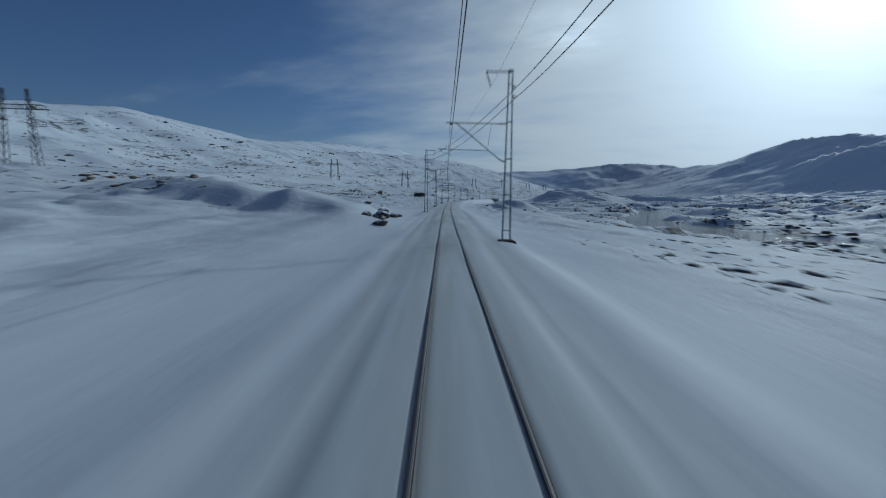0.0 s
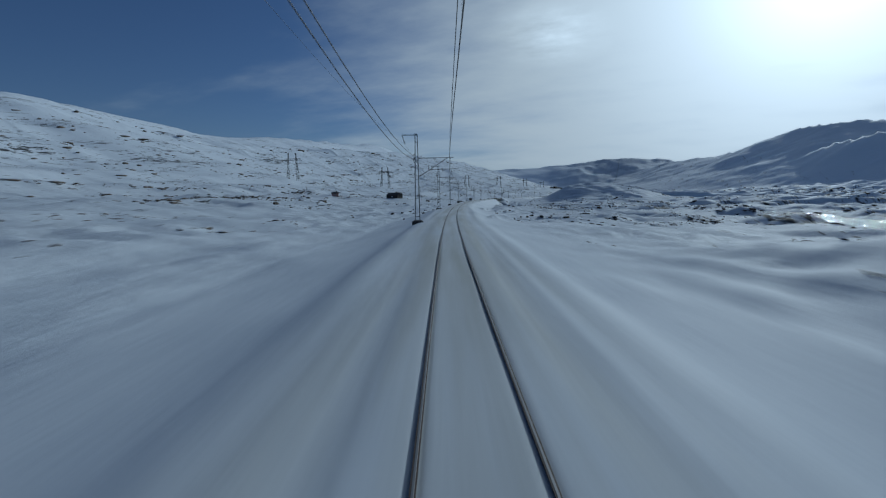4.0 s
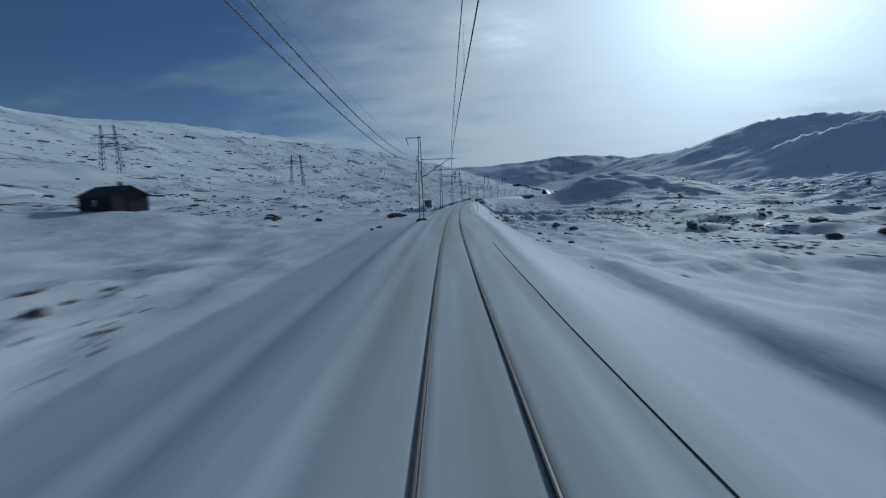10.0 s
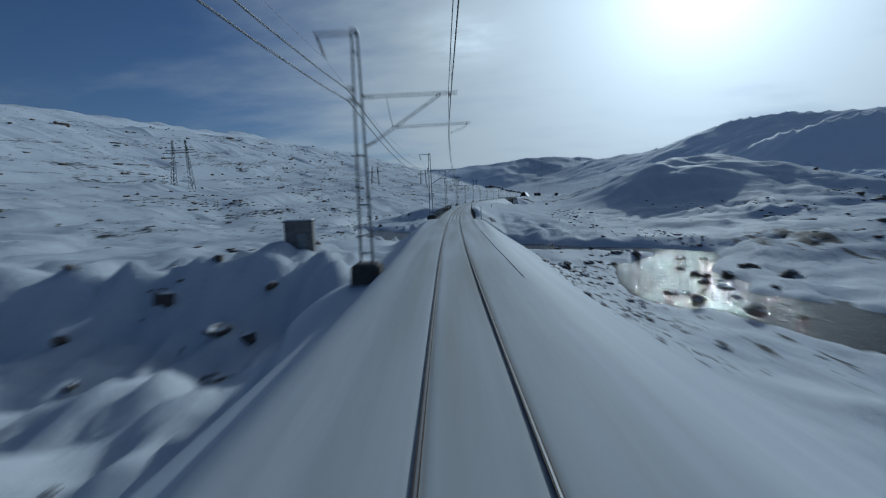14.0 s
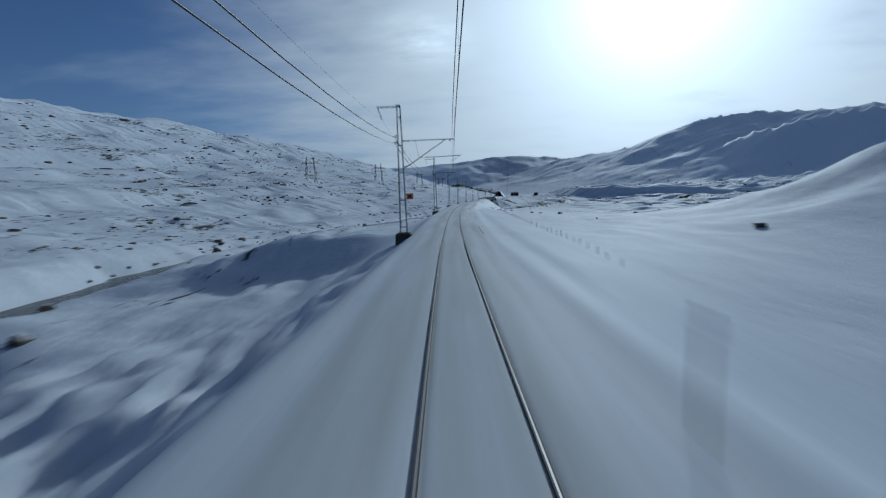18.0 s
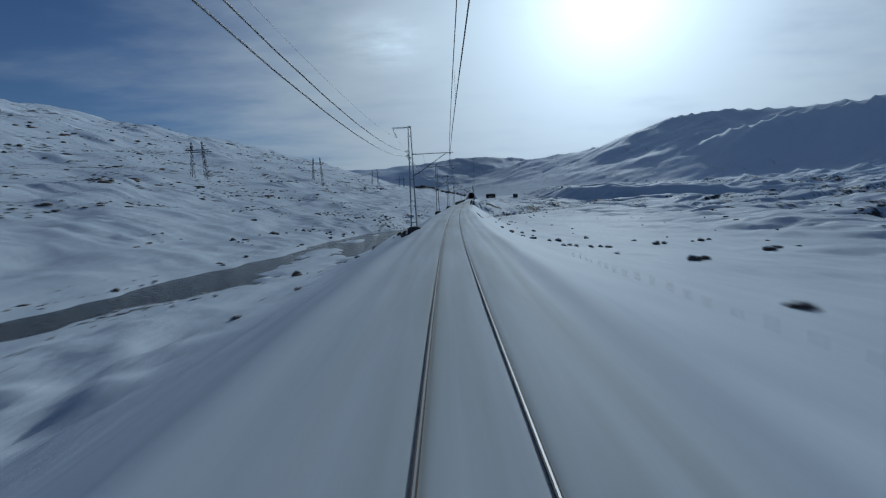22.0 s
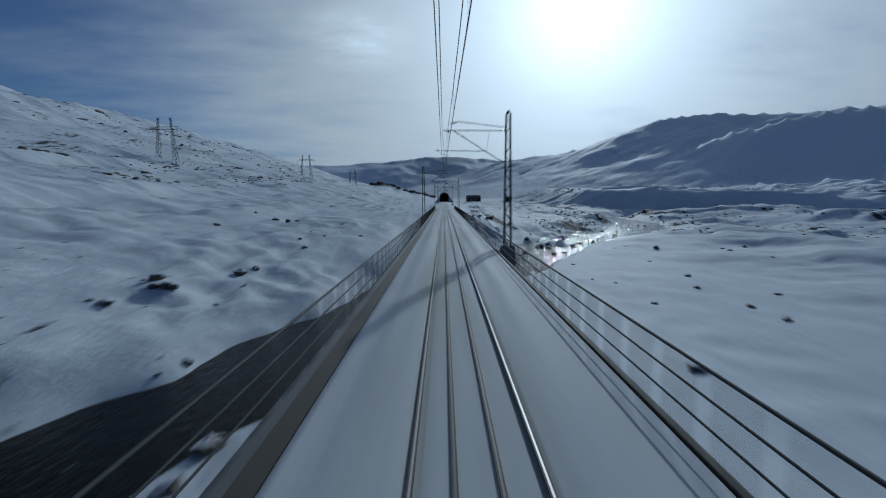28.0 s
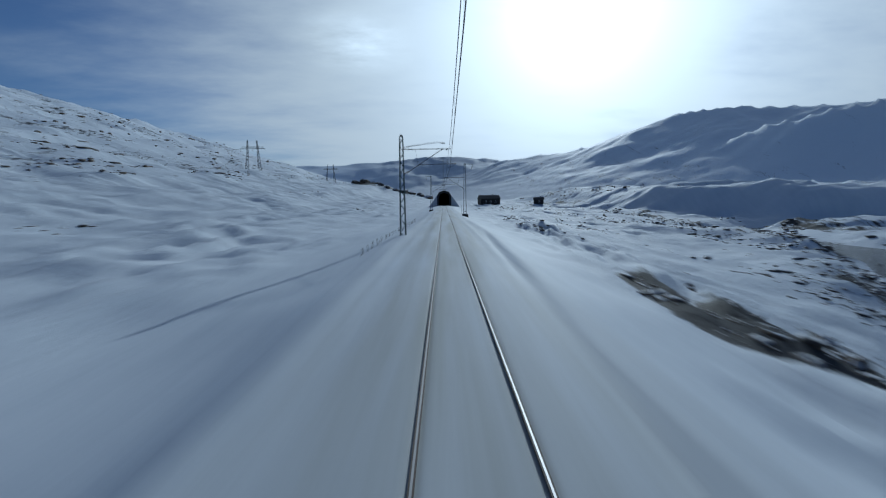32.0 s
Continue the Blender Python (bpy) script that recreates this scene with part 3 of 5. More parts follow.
def height(s, l):
    s, l = np.broadcast_arrays(np.asarray(s, float), np.asarray(l, float))
    x, y = place(s, l)
    a = np.abs(l)
    rows = np.stack([np.interp(s, *zip(*LEVELS[o])) for o in OFFSETS])
    k = np.clip(np.searchsorted(OFFSETS, l) - 1, 0, len(OFFSETS) - 2)
    off = np.array(OFFSETS, float)
    t = np.clip((l - off[k]) / (off[k + 1] - off[k]), 0, 1)
    z0, z1 = (np.take_along_axis(rows, (k + q)[None], 0)[0] for q in (0, 1))
    z = z0 + (z1 - z0) * t
    # mounds and knolls
    z = z + (bump(s, l, 699, 77, 24, 24, 9.5) + bump(s, l, 738, 92, 40, 38, 13.0)) * (1 + 0.16 * fbm(s / 21.0 + 3.3, l / 21.0, 4, 113)) + bump(s, l, 715, 120, 40, 50, 6.0) + bump(s, l, 770, 150, 70, 50, 14.0)
    z = z + bump(s, l, 48, -10, 8, 3.5, 0.9) + np.interp(l, [-52, -38, -30, -25, -21, -16, -12.5, -10], [0, 1.6, 3.0, 2.2, 2.8, 1.9, 0.9, 0]) * smooth(54.5, 60.5, s + 1.6 * perlin(l / 4.5, 0.5, 117)) * (1 - smooth(63, 84, s)) + bump(s, l, 64, -11, 5, 3, 0.8) + bump(s, l, 160, 24, np.where(s < 160, 6.5, 20.0), 11, 3.0) + bump(s, l, 146, 27, 3.5, 9, 0.8) + bump(s, l, 100, -57, 12, 18, 4.5) + bump(s, l, 92, -19, 6, 5, 2.0) + bump(s, l, 436, -50, 10, 9, 2.2)
    z = z + bump(s, l, 1830, -75, 70, 60, 13.0) + bump(s, l, 1458, 27.5, 16, 11, 1.8) + bump(s, l, 567.5, -17.4, 7, 5.5, 2.6)
    z = z + bump(s, l, 531, 28, 4.5, 10, 3.0) + bump(s, l, 529, 43, 5, 8, 2.4) + bump(s, l, 523, 16, 4, 3.5, 0.9) + bump(s, l, 505, 34, 7, 9, 1.6) + bump(s, l, 486, 22, 6, 7, 1.0) + bump(s, l, 547, 44, 5, 9, 1.5)
    # hummocks, growing away from the line
    amp = np.interp(a, [0, 5, 9, 20, 60, 150, 300, 600, 1500], [0, 0, 0.3, 0.85, 1.5, 2.3, 4.0, 7.5, 18.0])
    quiet = np.where(l > 0, 1 - 0.6 * (1 - smooth(125, 150, s)) * (1 - smooth(35, 60, l)) - 0.75 * smooth(650, 700, s) * (1 - smooth(40, 120, l)) * (1 - smooth(1180, 1260, s)), 1.0)
    n = fbm(s / 42.0, l / 24.0, 4, 3) * 0.75 + fbm(s / 13.0, l / 8.0, 3, 11) * 0.28
    n = n + np.where(a > 60, fbm(s / 190.0, l / 95.0, 4, 21) * 1.1, 0.0) * smooth(60, 200, a)
    relief = amp * quiet * n * np.where(l < 0, 1 - 0.6 * smooth(110, 220, a), 1.0)
    z = z + relief
    z = z + smooth(8, 16, a) * quiet * 0.35 * np.maximum(0, perlin(s / 6.0, l / 5.0, 31)) * (1 - smooth(120, 300, a))
    # wind-carved drifts and turf hummocks with steep lee sides
    tuft = np.abs(perlin(s / 9.0, l / 6.5, 33)) + 0.5 * np.abs(perlin(s / 4.2, l / 3.4, 35))
    z = z + (0.55 - tuft) * 1.5 * smooth(9, 20, a) * (1 - smooth(140, 320, a)) * quiet * smooth(-0.15, 0.35, perlin(s / 45.0, l / 30.0, 37) + 0.1)
    # rough turf along the foot of the bank
    foot = np.interp(s, [300, 316, 465, 580, 1184, 1300], [13, 13, 15, 27, 15, 18])
    zone = smooth(302, 308, s) * (1 - smooth(326, 334, s)) + smooth(458, 476, s) * (1 - smooth(528, 548, s)) + 0.2 * smooth(60, 100, s) * (1 - smooth(160, 190, s)) + 0.75 * smooth(1184, 1196, s) * (1 - smooth(1270, 1300, s))
    zone = np.where(l > 0, zone * np.exp(-((l - foot) / 7.0) ** 2), (smooth(292, 298, s) * (1 - smooth(318, 324, s)) + smooth(455, 462, s) * (1 - smooth(474, 480, s))) * 0.45 * np.exp(-((l + 13) / 6.0) ** 2))
    z = z + zone * (1.1 * smooth(-0.1, 0.4, perlin(s / 6.5, l / 3.2, 83)) + 0.5 * smooth(0.0, 0.4, perlin(s / 2.8, l / 1.9, 85)) - 0.4)
    z = z + 0.9 * smooth(372, 382, s) * (1 - smooth(408, 424, s)) * (smooth(12.3, 14.0, l + (s - 384) * -0.05) - smooth(14.5, 26, l)) + bump(s, l, 235, 8.0, 4, 1.1, 0.8)
    z = z + 0.35 * smooth(4.2, 4.7, -l) * (1 - smooth(6.0, 9.0, -l)) * smooth(38, 48, s) * (1 - smooth(66, 76, s))
    gully = smooth(508, 522, s) * (1 - smooth(566, 580, s)) * smooth(-70, -45, l) * (1 - smooth(-9, -6, l))
    z = z + gully * (1.5 * fbm(s / 6.0, l / 4.5, 3, 101) + 0.7 * smooth(0.1, 0.4, perlin(s / 3.5, l / 2.8, 103))) + bump(s, l, 1495, 66, 10, 10, 3.0)
    # knolls with shaded northern sides across the valley, terraces on the hill
    n = np.where(l > 0, perlin(s / 42.0 + 0.5 * perlin(s / 90.0, l / 60.0, 94), l / 72.0, 91) + 0.4 * perlin(s / 15.0, l / 24.0, 93), perlin(s / 130.0, l / 40.0, 95) + 0.4 * perlin(s / 40.0, l / 17.0, 97))
    grow = np.interp(l, [-600, -300, -80, -45, 25, 60, 200, 500, 900], [5.0, 4.5, 2.0, 0, 0, 1.5, 3.0, 5.5, 0])
    terrace = grow * quiet * (smooth(0.02, 0.42, n) - 0.35) * (1 - 0.6 * smooth(2200, 3000, s))
    z = z + terrace
    # terrace with a steep bank across the valley
    q = s - np.interp(l, [100, 148, 189, 267, 420], [1512, 1470, 1436, 1416, 1398]) + 7.0 * perlin(l / 38.0, s / 300.0, 121)
    z = z + np.interp(l, [150, 190, 270, 420], [17.0, 18.0, 13.0, 8.0]) * smooth(-32, 3, q) * (1 - smooth(120, 800, q)) * smooth(105, 150, l) * (1 - smooth(380, 520, l))
    # far mountains
    for crest, width, rocky in RIDGES:
        m = np.full(np.shape(s), -1e9)
        for (x0, y0, h0), (x1, y1, h1) in zip(crest[:-1], crest[1:]):
            dx, dy = x1 - x0, y1 - y0
            q = np.clip(((x - x0) * dx + (y - y0) * dy) / (dx * dx + dy * dy), 0, 1)
            d = np.hypot(x - x0 - q * dx, y - y0 - q * dy)
            m = np.maximum(m, (h0 + q * (h1 - h0)) * np.clip(1 - d / width, 0, 1) ** 1.15)
        rough = 20 * fbm(x / 420.0, y / 420.0, 3, 41, 0.4) - 9 * np.abs(fbm(x / 260.0, y / 260.0, 2, 47, 0.35)) + 4 * fbm(x / 120.0, y / 120.0, 2, 49) - 5 * np.abs(perlin(x / 210.0 + 0.4 * perlin(x / 150.0, y / 150.0, 58), y / 170.0, 53)) - 2 * np.abs(perlin(x / 75.0 + 0.5 * perlin(x / 90.0, y / 90.0, 59), y / 110.0, 55)) * smooth(-0.2, 0.3, perlin(x / 300.0, y / 300.0, 60)) + 2 * perlin(x / 45.0, y / 45.0, 56)
        m = np.where(m > 0, m + rough * (1.0 if rocky else 0.3) * smooth(0, 120, m), 0)
        m = np.where((m > 0) & (not rocky), m + 0.4 * relief + 0.6 * terrace - 8, m)
        z = np.where(m > 0, np.maximum(z, z * (0.3 if rocky else 0.0) + m), z)
    # river bed with undercut banks
    d, hw, zw = river_near(s, l)
    d = d + 2.2 * fbm(s / 17.0, l / 17.0, 3, 51)
    shore = 5.0 + 6.0 * smooth(1095, 1135, s) + 5.0 * smooth(840, 870, s) * (1 - smooth(1050, 1080, s))
    e = d - hw - 2.3 * (1 - smooth(1095, 1135, s))
    w = smooth(-0.5, shore, e)
    z = np.where(e < shore + 0.5, np.minimum(z, zw - 0.9 + 1.4 * smooth(-1.5, 1.0, e) + np.maximum(z - zw - 0.5, 0) * w), z)
    islet = bump(s, l, 910, -33.5, 18, 6.0, 3.0) + bump(s, l, 938, -40, 11, 4.5, 2.3) + bump(s, l, 972, -39.5, 9, 4.0, 1.6) + bump(s, l, 1000, -38, 10, 1.6, 1.2)
    z = z + np.minimum(islet * (1 + 0.8 * fbm(s / 5.0, l / 3.0, 3, 57)), np.maximum(zw + 0.45 + 0.25 * perlin(s / 9.0, l / 5.0, 58) - z, 0))
    z = z + (bump(s, l, 1181, 35.5, 7, 5.5, 1.9) + bump(s, l, 1207, 43, 9, 5, 1.2) + bump(s, l, 1232, 64, 8, 5, 1.1) + bump(s, l, 678, -38, 9, 2.2, 1.4) + bump(s, l, 644, -21, 3, 5, 1.3)) * (1 + 1.1 * fbm(s / 3.6, l / 2.6, 3, 57))
    shoal = bump(s, l, 1214, 52, 20, 9, 1.0) + bump(s, l, 1240, 68, 14, 8, 0.9) + bump(s, l, 1196, 31, 9, 4, 0.9)
    z = z + shoal * (0.75 + 0.9 * fbm(s / 4.2, l / 2.6, 3, 123))
    braid = smooth(1325, 1345, s) * (1 - smooth(1350, 1400, s)) * (1 - smooth(-2.0, 4.0, e))
    z = z + braid * 1.1 * smooth(0.2, 0.46, perlin(s / 9.0, l / 4.5, 125) + 0.5 * perlin(s / 3.2, l / 2.0, 127))
    # the railway's own bank of ploughed snow
    half = bed_width(s)
    open_air = z
    bed = -0.045 - 0.18 * smooth(1.2, 3.6, a) + 0.03 * perlin(s / 60.0, l / 0.8, 61) * smooth(1.0, 1.6, a)
    bed = bed + 0.03 * perlin(s / 9.0, l / 2.0, 63) - l * cant(s) * (1 - smooth(3.0, 6.0, a))
    groove = np.exp(-((a - 0.765) / 0.07) ** 2)
    bed = bed - 0.045 * groove
    # windrows left by the plough
    row = np.maximum(0, perlin(s / 45.0, 0.5 * np.sign(l), 65)) * 0.10 + 0.015
    for r0, r1 in ((735, 862), (940, 1000), (1190, 1290)):
        row = np.where(l > 0, np.maximum(row, 0.07 * smooth(r0, r0 + 8, s) * (1 - smooth(r1 - 8, r1, s))), row)
    bed = bed + row * np.exp(-((a - 2.75 - 0.2 * np.sin(s / 23.0)) / 0.28) ** 2)
    bed = bed - 0.2 * np.exp(-((l - 2.62 - 0.03 * (s - 1188)) / 0.2) ** 2) * smooth(1183, 1187, s) * (1 - smooth(1215, 1240, s)) - 0.07 * np.exp(-((a - 2.2 - 0.3 * np.sin(s / 40.0)) / 0.14) ** 2) * smooth(0.0, 0.3, perlin(s / 55.0, 0.5 + 0.3 * np.sign(l), 89))
    wave = 0.10 * fbm(s / 16.0, l / 3.5, 3, 67) + 0.25 * perlin(s / 34.0, l / 9.0, 69)
    run = np.where(l < 0, 1.9 - 0.6 * smooth(630, 645, s) * (1 - smooth(690, 715, s)) - 0.8 * smooth(490, 520, s) * (1 - smooth(575, 590, s)), 1.5)
    down = bed - np.maximum(0, a - half) / run + wave * smooth(half, half + 3, a)
    rise = bed + np.maximum(0, a - half) / 2.2 + wave * smooth(half, half + 3, a)
    k = 0.7
    low = -k * np.logaddexp(-np.clip(z, -60, 60) / k, -np.clip(rise, -60, 60) / k)
    low = np.where(rise > 40, z, low)
    side = k * np.logaddexp(np.clip(down, -200, 60) / k, np.clip(low, -60, 60) / k)
    side = np.where((down < z - 8) | (low > 50), low, side)
    t = smooth(half - 1.2, half + 2.0, a)
    z = np.where(s > 1545, z, bed * (1 - t) + side * t)
    # snow banked up round the mast feet
    for sm, side_m in TWIN:
        if not any(s0 - 4 < sm < s1 + 4 for s0, s1 in BRIDGES):
            d2 = ((s - sm) / 2.4) ** 2 + ((l - side_m * 4.2) / 1.5) ** 2
            z = np.where(d2 < 6, np.maximum(z, -1.0 - 0.3 * d2 - l * cant(s)), z)
    # open underneath the bridges
    for s0, s1 in BRIDGES:
        cone = 0.8 * np.clip(a - 3.3, 0, 12)
        over = smooth(s0 + 0.5 - cone, s0 + 4, s) * (1 - smooth(s1 - 4, s1 - 0.5 + cone, s))
        z = z * (1 - over) + np.minimum(z, open_air) * over
        cap = np.interp(s, [s0, s0 + 18, s1 - 32, s1], [-2.0, -8.0, -8.0, -1.4])
        near = over * (1 - smooth(9, 15, a))
        z = z * (1 - near) + np.minimum(z, cap) * near
    # broken drifts on the slopes beside and under the bridges
    broken = smooth(636, 642, s) * (1 - smooth(690, 705, s)) * smooth(-34, -24, l) * (1 - smooth(-7, -4.5, l)) + smooth(1150, 1160, s) * (1 - smooth(1186, 1200, s)) * smooth(4.5, 7, l) * (1 - smooth(18, 24, l))
    broken = broken + 0.3 * smooth(900, 930, s) * (1 - smooth(1080, 1110, s)) * smooth(-75, -62, l) * (1 - smooth(-50, -45, l))
    d, hw, zw = river_near(s, l)
    broken = broken * smooth(0.2, 1.5, z - zw)
    return z + broken * (0.75 * fbm(s / 4.5, l / 3.2, 3, 107) + 0.5 * smooth(0.0, 0.3, perlin(s / 2.6, l / 2.2, 109)))


def bare(s, l):
    """How far wind has stripped the snow; one hollow's shade is put in the same way."""
    a = np.abs(l)
    b = np.interp(a, [0, 7, 13, 30, 120, 300, 600, 900, 1500], [-1.0, -0.6, 0.15, 0.36, 0.49, 0.54, 0.5, 0.2, 0.1])
    b = b - 0.45 * np.where(l > 0, smooth(660, 700, s) * (1 - smooth(60, 200, l)) * (1 - smooth(1190, 1260, s)), 0.0)
    b = b + bump(s, l, 1204, 14, 7, 4, 1.2) + bump(s, l, 1203, 11.0, 13, 2.0, 1.5) + bump(s, l, 1209, 21, 7, 6, 1.1) + bump(s, l, 1225, 22, 20, 8, 0.4) + bump(s, l, 35, 55, 30, 14, 0.35) + bump(s, l, 1810, -75, 25, 60, 0.8)
    b = b - bump(s, l, 158, 22, 22, 13, 0.45) - bump(s, l, 705, 80, 26, 28, 0.4) - np.where(l > 250, 0.15, 0.7) * smooth(1900, 2500, s)
    d, hw, _ = river_near(s, l)
    b = b + 0.16 * np.exp(-((d - hw - 9) / 6.0) ** 2) * np.where((s > 640) & (s < 1060) & (l > -40), 0.0, 1.0) * (1 - smooth(680, 700, s) * (1 - smooth(800, 830, s)))
    b = b - bump(s, l, 752, -72, 45, 28, 0.05) + bump(s, l, 720, -85, 60, 30, 0.08)
    b = b + 1.7 * np.exp(-((l - 7.4 - 0.068 * (s - 937) - 0.25 * np.sin(s / 3.1)) / 0.3) ** 2) * smooth(932, 936, s) * (1 - smooth(990, 1000, s))
    b = b - 0.45 * smooth(1380, 1400, s) * (1 - smooth(1480, 1520, s)) * smooth(110, 140, l) * (1 - smooth(330, 420, l))
    # bare gravel shoals; the last spot paints a hollow's shade as dark ground
    b = b + bump(s, l, 1214, 52, 22, 10, 0.5) + bump(s, l, 1240, 68, 16, 9, 0.5) + bump(s, l, 231.5, 7.0, 2.4, 0.45, 1.5)
    b = b + 0.34 * smooth(455, 472, s) * (1 - smooth(518, 540, s)) * np.exp(-((l - 12.5 - 0.05 * (s - 450)) / 4.5) ** 2)
    b = b - 0.28 * np.where(l < -48, smooth(830, 870, s) * (1 - smooth(985, 1020, s)) * (1 - smooth(95, 140, a)), 0.0) - np.where(l < 0, 0.06, 0.0)
    b = b + bump(s, l, 649.5, 8.6, 7, 2.6, 1.35)
    b = b - 0.3 * np.where(l < 0, smooth(1080, 1150, s) * (1 - smooth(60, 140, a)), 0.0)
    return b


def ground_mesh():
    srow = np.concatenate([-np.geomspace(500, 22, 14), np.arange(-20, 1560, 1.25), 1560 + np.cumsum(np.geomspace(1.5, 34, 290))])
    srow = srow[srow < 4900]
    half = np.concatenate([[0, 0.35, 0.55, 0.63, 0.69, 0.765, 0.83, 0.88, 0.96, 1.15, 1.4, 1.7], np.arange(2.0, 5.0, 0.24), np.arange(5.0, 14.0, 0.45), 14 + np.cumsum(np.concatenate([np.geomspace(0.5, 46, 128), np.full(24, 60.0)]))])
    half = half[half < 2650]
    lcol = np.concatenate([-half[:0:-1], half])
    S, Lm = np.meshgrid(srow, lcol, indexing="ij")
    X, Y = place(S, Lm)
    Z = height(S, Lm)
    nr, nc = S.shape
    me = bpy.data.meshes.new("ground")
    me.vertices.add(nr * nc)
    me.vertices.foreach_set("co", np.stack([X, Y, Z], -1).ravel())
    i = (np.arange(nr - 1)[:, None] * nc + np.arange(nc - 1)[None]).ravel()
    quads = np.stack([i, i + 1, i + nc + 1, i + nc], -1)
    me.loops.add(quads.size)
    me.loops.foreach_set("vertex_index", quads.ravel())
    me.polygons.add(len(quads))
    me.polygons.foreach_set("loop_start", np.arange(0, quads.size, 4))
    me.polygons.foreach_set("loop_total", np.full(len(quads), 4))
    me.polygons.foreach_set("use_smooth", np.ones(len(quads), bool))
    me.update(calc_edges=True)
    sl = me.attributes.new("sl", "FLOAT_VECTOR", "POINT")
    sl.data.foreach_set("vector", np.stack([S, Lm, Z], -1).ravel())
    br = me.attributes.new("bare", "FLOAT", "POINT")
    br.data.foreach_set("value", bare(S, Lm).ravel())
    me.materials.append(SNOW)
    return me


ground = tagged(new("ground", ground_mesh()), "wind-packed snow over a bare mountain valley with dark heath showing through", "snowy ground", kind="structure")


def river_mesh():
    pts = []
    for a, b in zip(_river[:-1], _river[1:]):
        n = max(2, int(np.hypot(*(b[:2] - a[:2])) / 4))
        pts += [a + (b - a) * i / n for i in range(n)]
    pts = np.array(pts + [_river[-1]])
    tan = np.gradient(pts[:, :2], axis=0)
    tan /= np.linalg.norm(tan, axis=1)[:, None]
    shape, k = Shape(), 7
    verts, faces = [], []
    for p, t in zip(pts, tan):
        for j in range(k):
            q = (j / (k - 1) * 2 - 1) * (p[2] + 5.0)
            x, y = place(p[0] - t[1] * q, p[1] + t[0] * q)
            verts.append((float(x), float(y), p[3]))
    for i in range(len(pts) - 1):
        for j in range(k - 1):
            faces.append((i * k + j, (i + 1) * k + j, (i + 1) * k + j + 1, i * k + j + 1))
    return shape.add(verts, faces, True).mesh("river", WATER)


river = tagged(new("river", river_mesh()), "dark shallow river half covered by snowy ice", "river", kind="structure")


# ---- track ----
def along(s0, s1, step=3.0):
    return np.linspace(s0, s1, max(2, int((s1 - s0) / step)))


def rail_shape(s0, s1, off, prof, dz=0.0):
    """A bar of the given cross-section (offset, height) laid along the track."""
    verts, faces, n = [], [], len(prof)
    ss = along(s0, s1)
    for s in ss:
        c = float(cant(s))
        for u, w in prof:
            x, y = place(s, off + u)
            verts.append((float(x), float(y), w + dz - (off + u) * c))
    for i in range(len(ss) - 1):
        for k in range(n):
            faces.append((i * n + k, i * n + (k + 1) % n, (i + 1) * n + (k + 1) % n, (i + 1) * n + k))
    faces += [tuple(reversed(range(n))), tuple((len(ss) - 1) * n + k for k in range(n))]
    return Shape().add(verts, faces)


RAIL = [(-0.065, -0.172), (0.065, -0.172), (0.065, -0.155), (0.01, -0.13), (0.01, -0.045), (0.036, -0.035), (0.036, -0.004), (-0.036, -0.004), (-0.036, -0.035), (-0.01, -0.045), (-0.01, -0.13), (-0.065, -0.155)]
HEAD = [(-0.017, -0.004), (0.017, -0.004), (0.014, 0.0), (-0.014, 0.0)]


def snow_strip(s0, s1, prof):
    """Snow lying along the track, as a mesh that carries its length and offset like the ground."""
    ss, n = along(s0, s1, 1.0), len(prof)
    verts, faces = [], []
    for s in ss:
        c = float(cant(s))
        for u, w in prof:
            x, y = place(s, u)
            lump = 0.035 * float(perlin(np.array(s / 14.0), np.array(u / 0.6), 75)) if w > -0.15 and abs(u) > 0.9 else 0.0
            run_out = 0.16 * (1 - float(smooth(0.0, 4.0, min(s - s0, s1 - s)))) if w > -0.3 else 0.0
            verts.append((float(x), float(y), w + lump - run_out - u * c))
    for i in range(len(ss) - 1):
        for k in range(n):
            faces.append((i * n + k, i * n + (k + 1) % n, (i + 1) * n + (k + 1) % n, (i + 1) * n + k))
    me = Shape().add(verts, faces, True).mesh("snow_cover", SNOW)
    sl = me.attributes.new("sl", "FLOAT_VECTOR", "POINT")
    sl.data.foreach_set("vector", np.array([(s, u, 0.0) for s in ss for u, _ in prof]).ravel())
    br = me.attributes.new("bare", "FLOAT", "POINT")
    br.data.foreach_set("value", np.full(len(ss) * n, -1.0))
    return me


track = thing("railway_track", pose(0, 0, 0), "single snow-covered railway track with rusty polished rails", "railway track", kind="structure")
for off in (-0.765, 0.765):
    r = part("rail", rail_shape(-60, 1545, off, RAIL), RUST, track, "rusty-sided steel rail")
    part("rail_head", rail_shape(-60, 1545, off, HEAD), SHINE, r, "polished running surface")
for s0, s1 in BRIDGES:
    for off in (-0.27, 0.25):
        g = part("guard_rail", rail_shape(s0 - 6, s1 - 4 if s1 < 1000 else s1 + 2, off, RAIL, -0.03), RUST, track, "rusty inner guard rail between the running rails")
        part("rail_head", rail_shape(s0 - 6, s1 - 4 if s1 < 1000 else s1 + 2, off, HEAD, -0.03), DARK_STEEL, g)


# ---- bridges ----
RAILING = plain("dull_dark_railing_paint", (0.032, 0.035, 0.038), 0.8, 0, 0.3, 2)
DECK = plain("frosted_grey_deck", (0.12, 0.125, 0.13), 0.8, 0, 0.35, 1.2, 0.3, 0.02)
KERB = plain("soaked_brown_timber", (0.042, 0.038, 0.032), 0.8, 0, 0.4, 2, 0.3, 0.02)

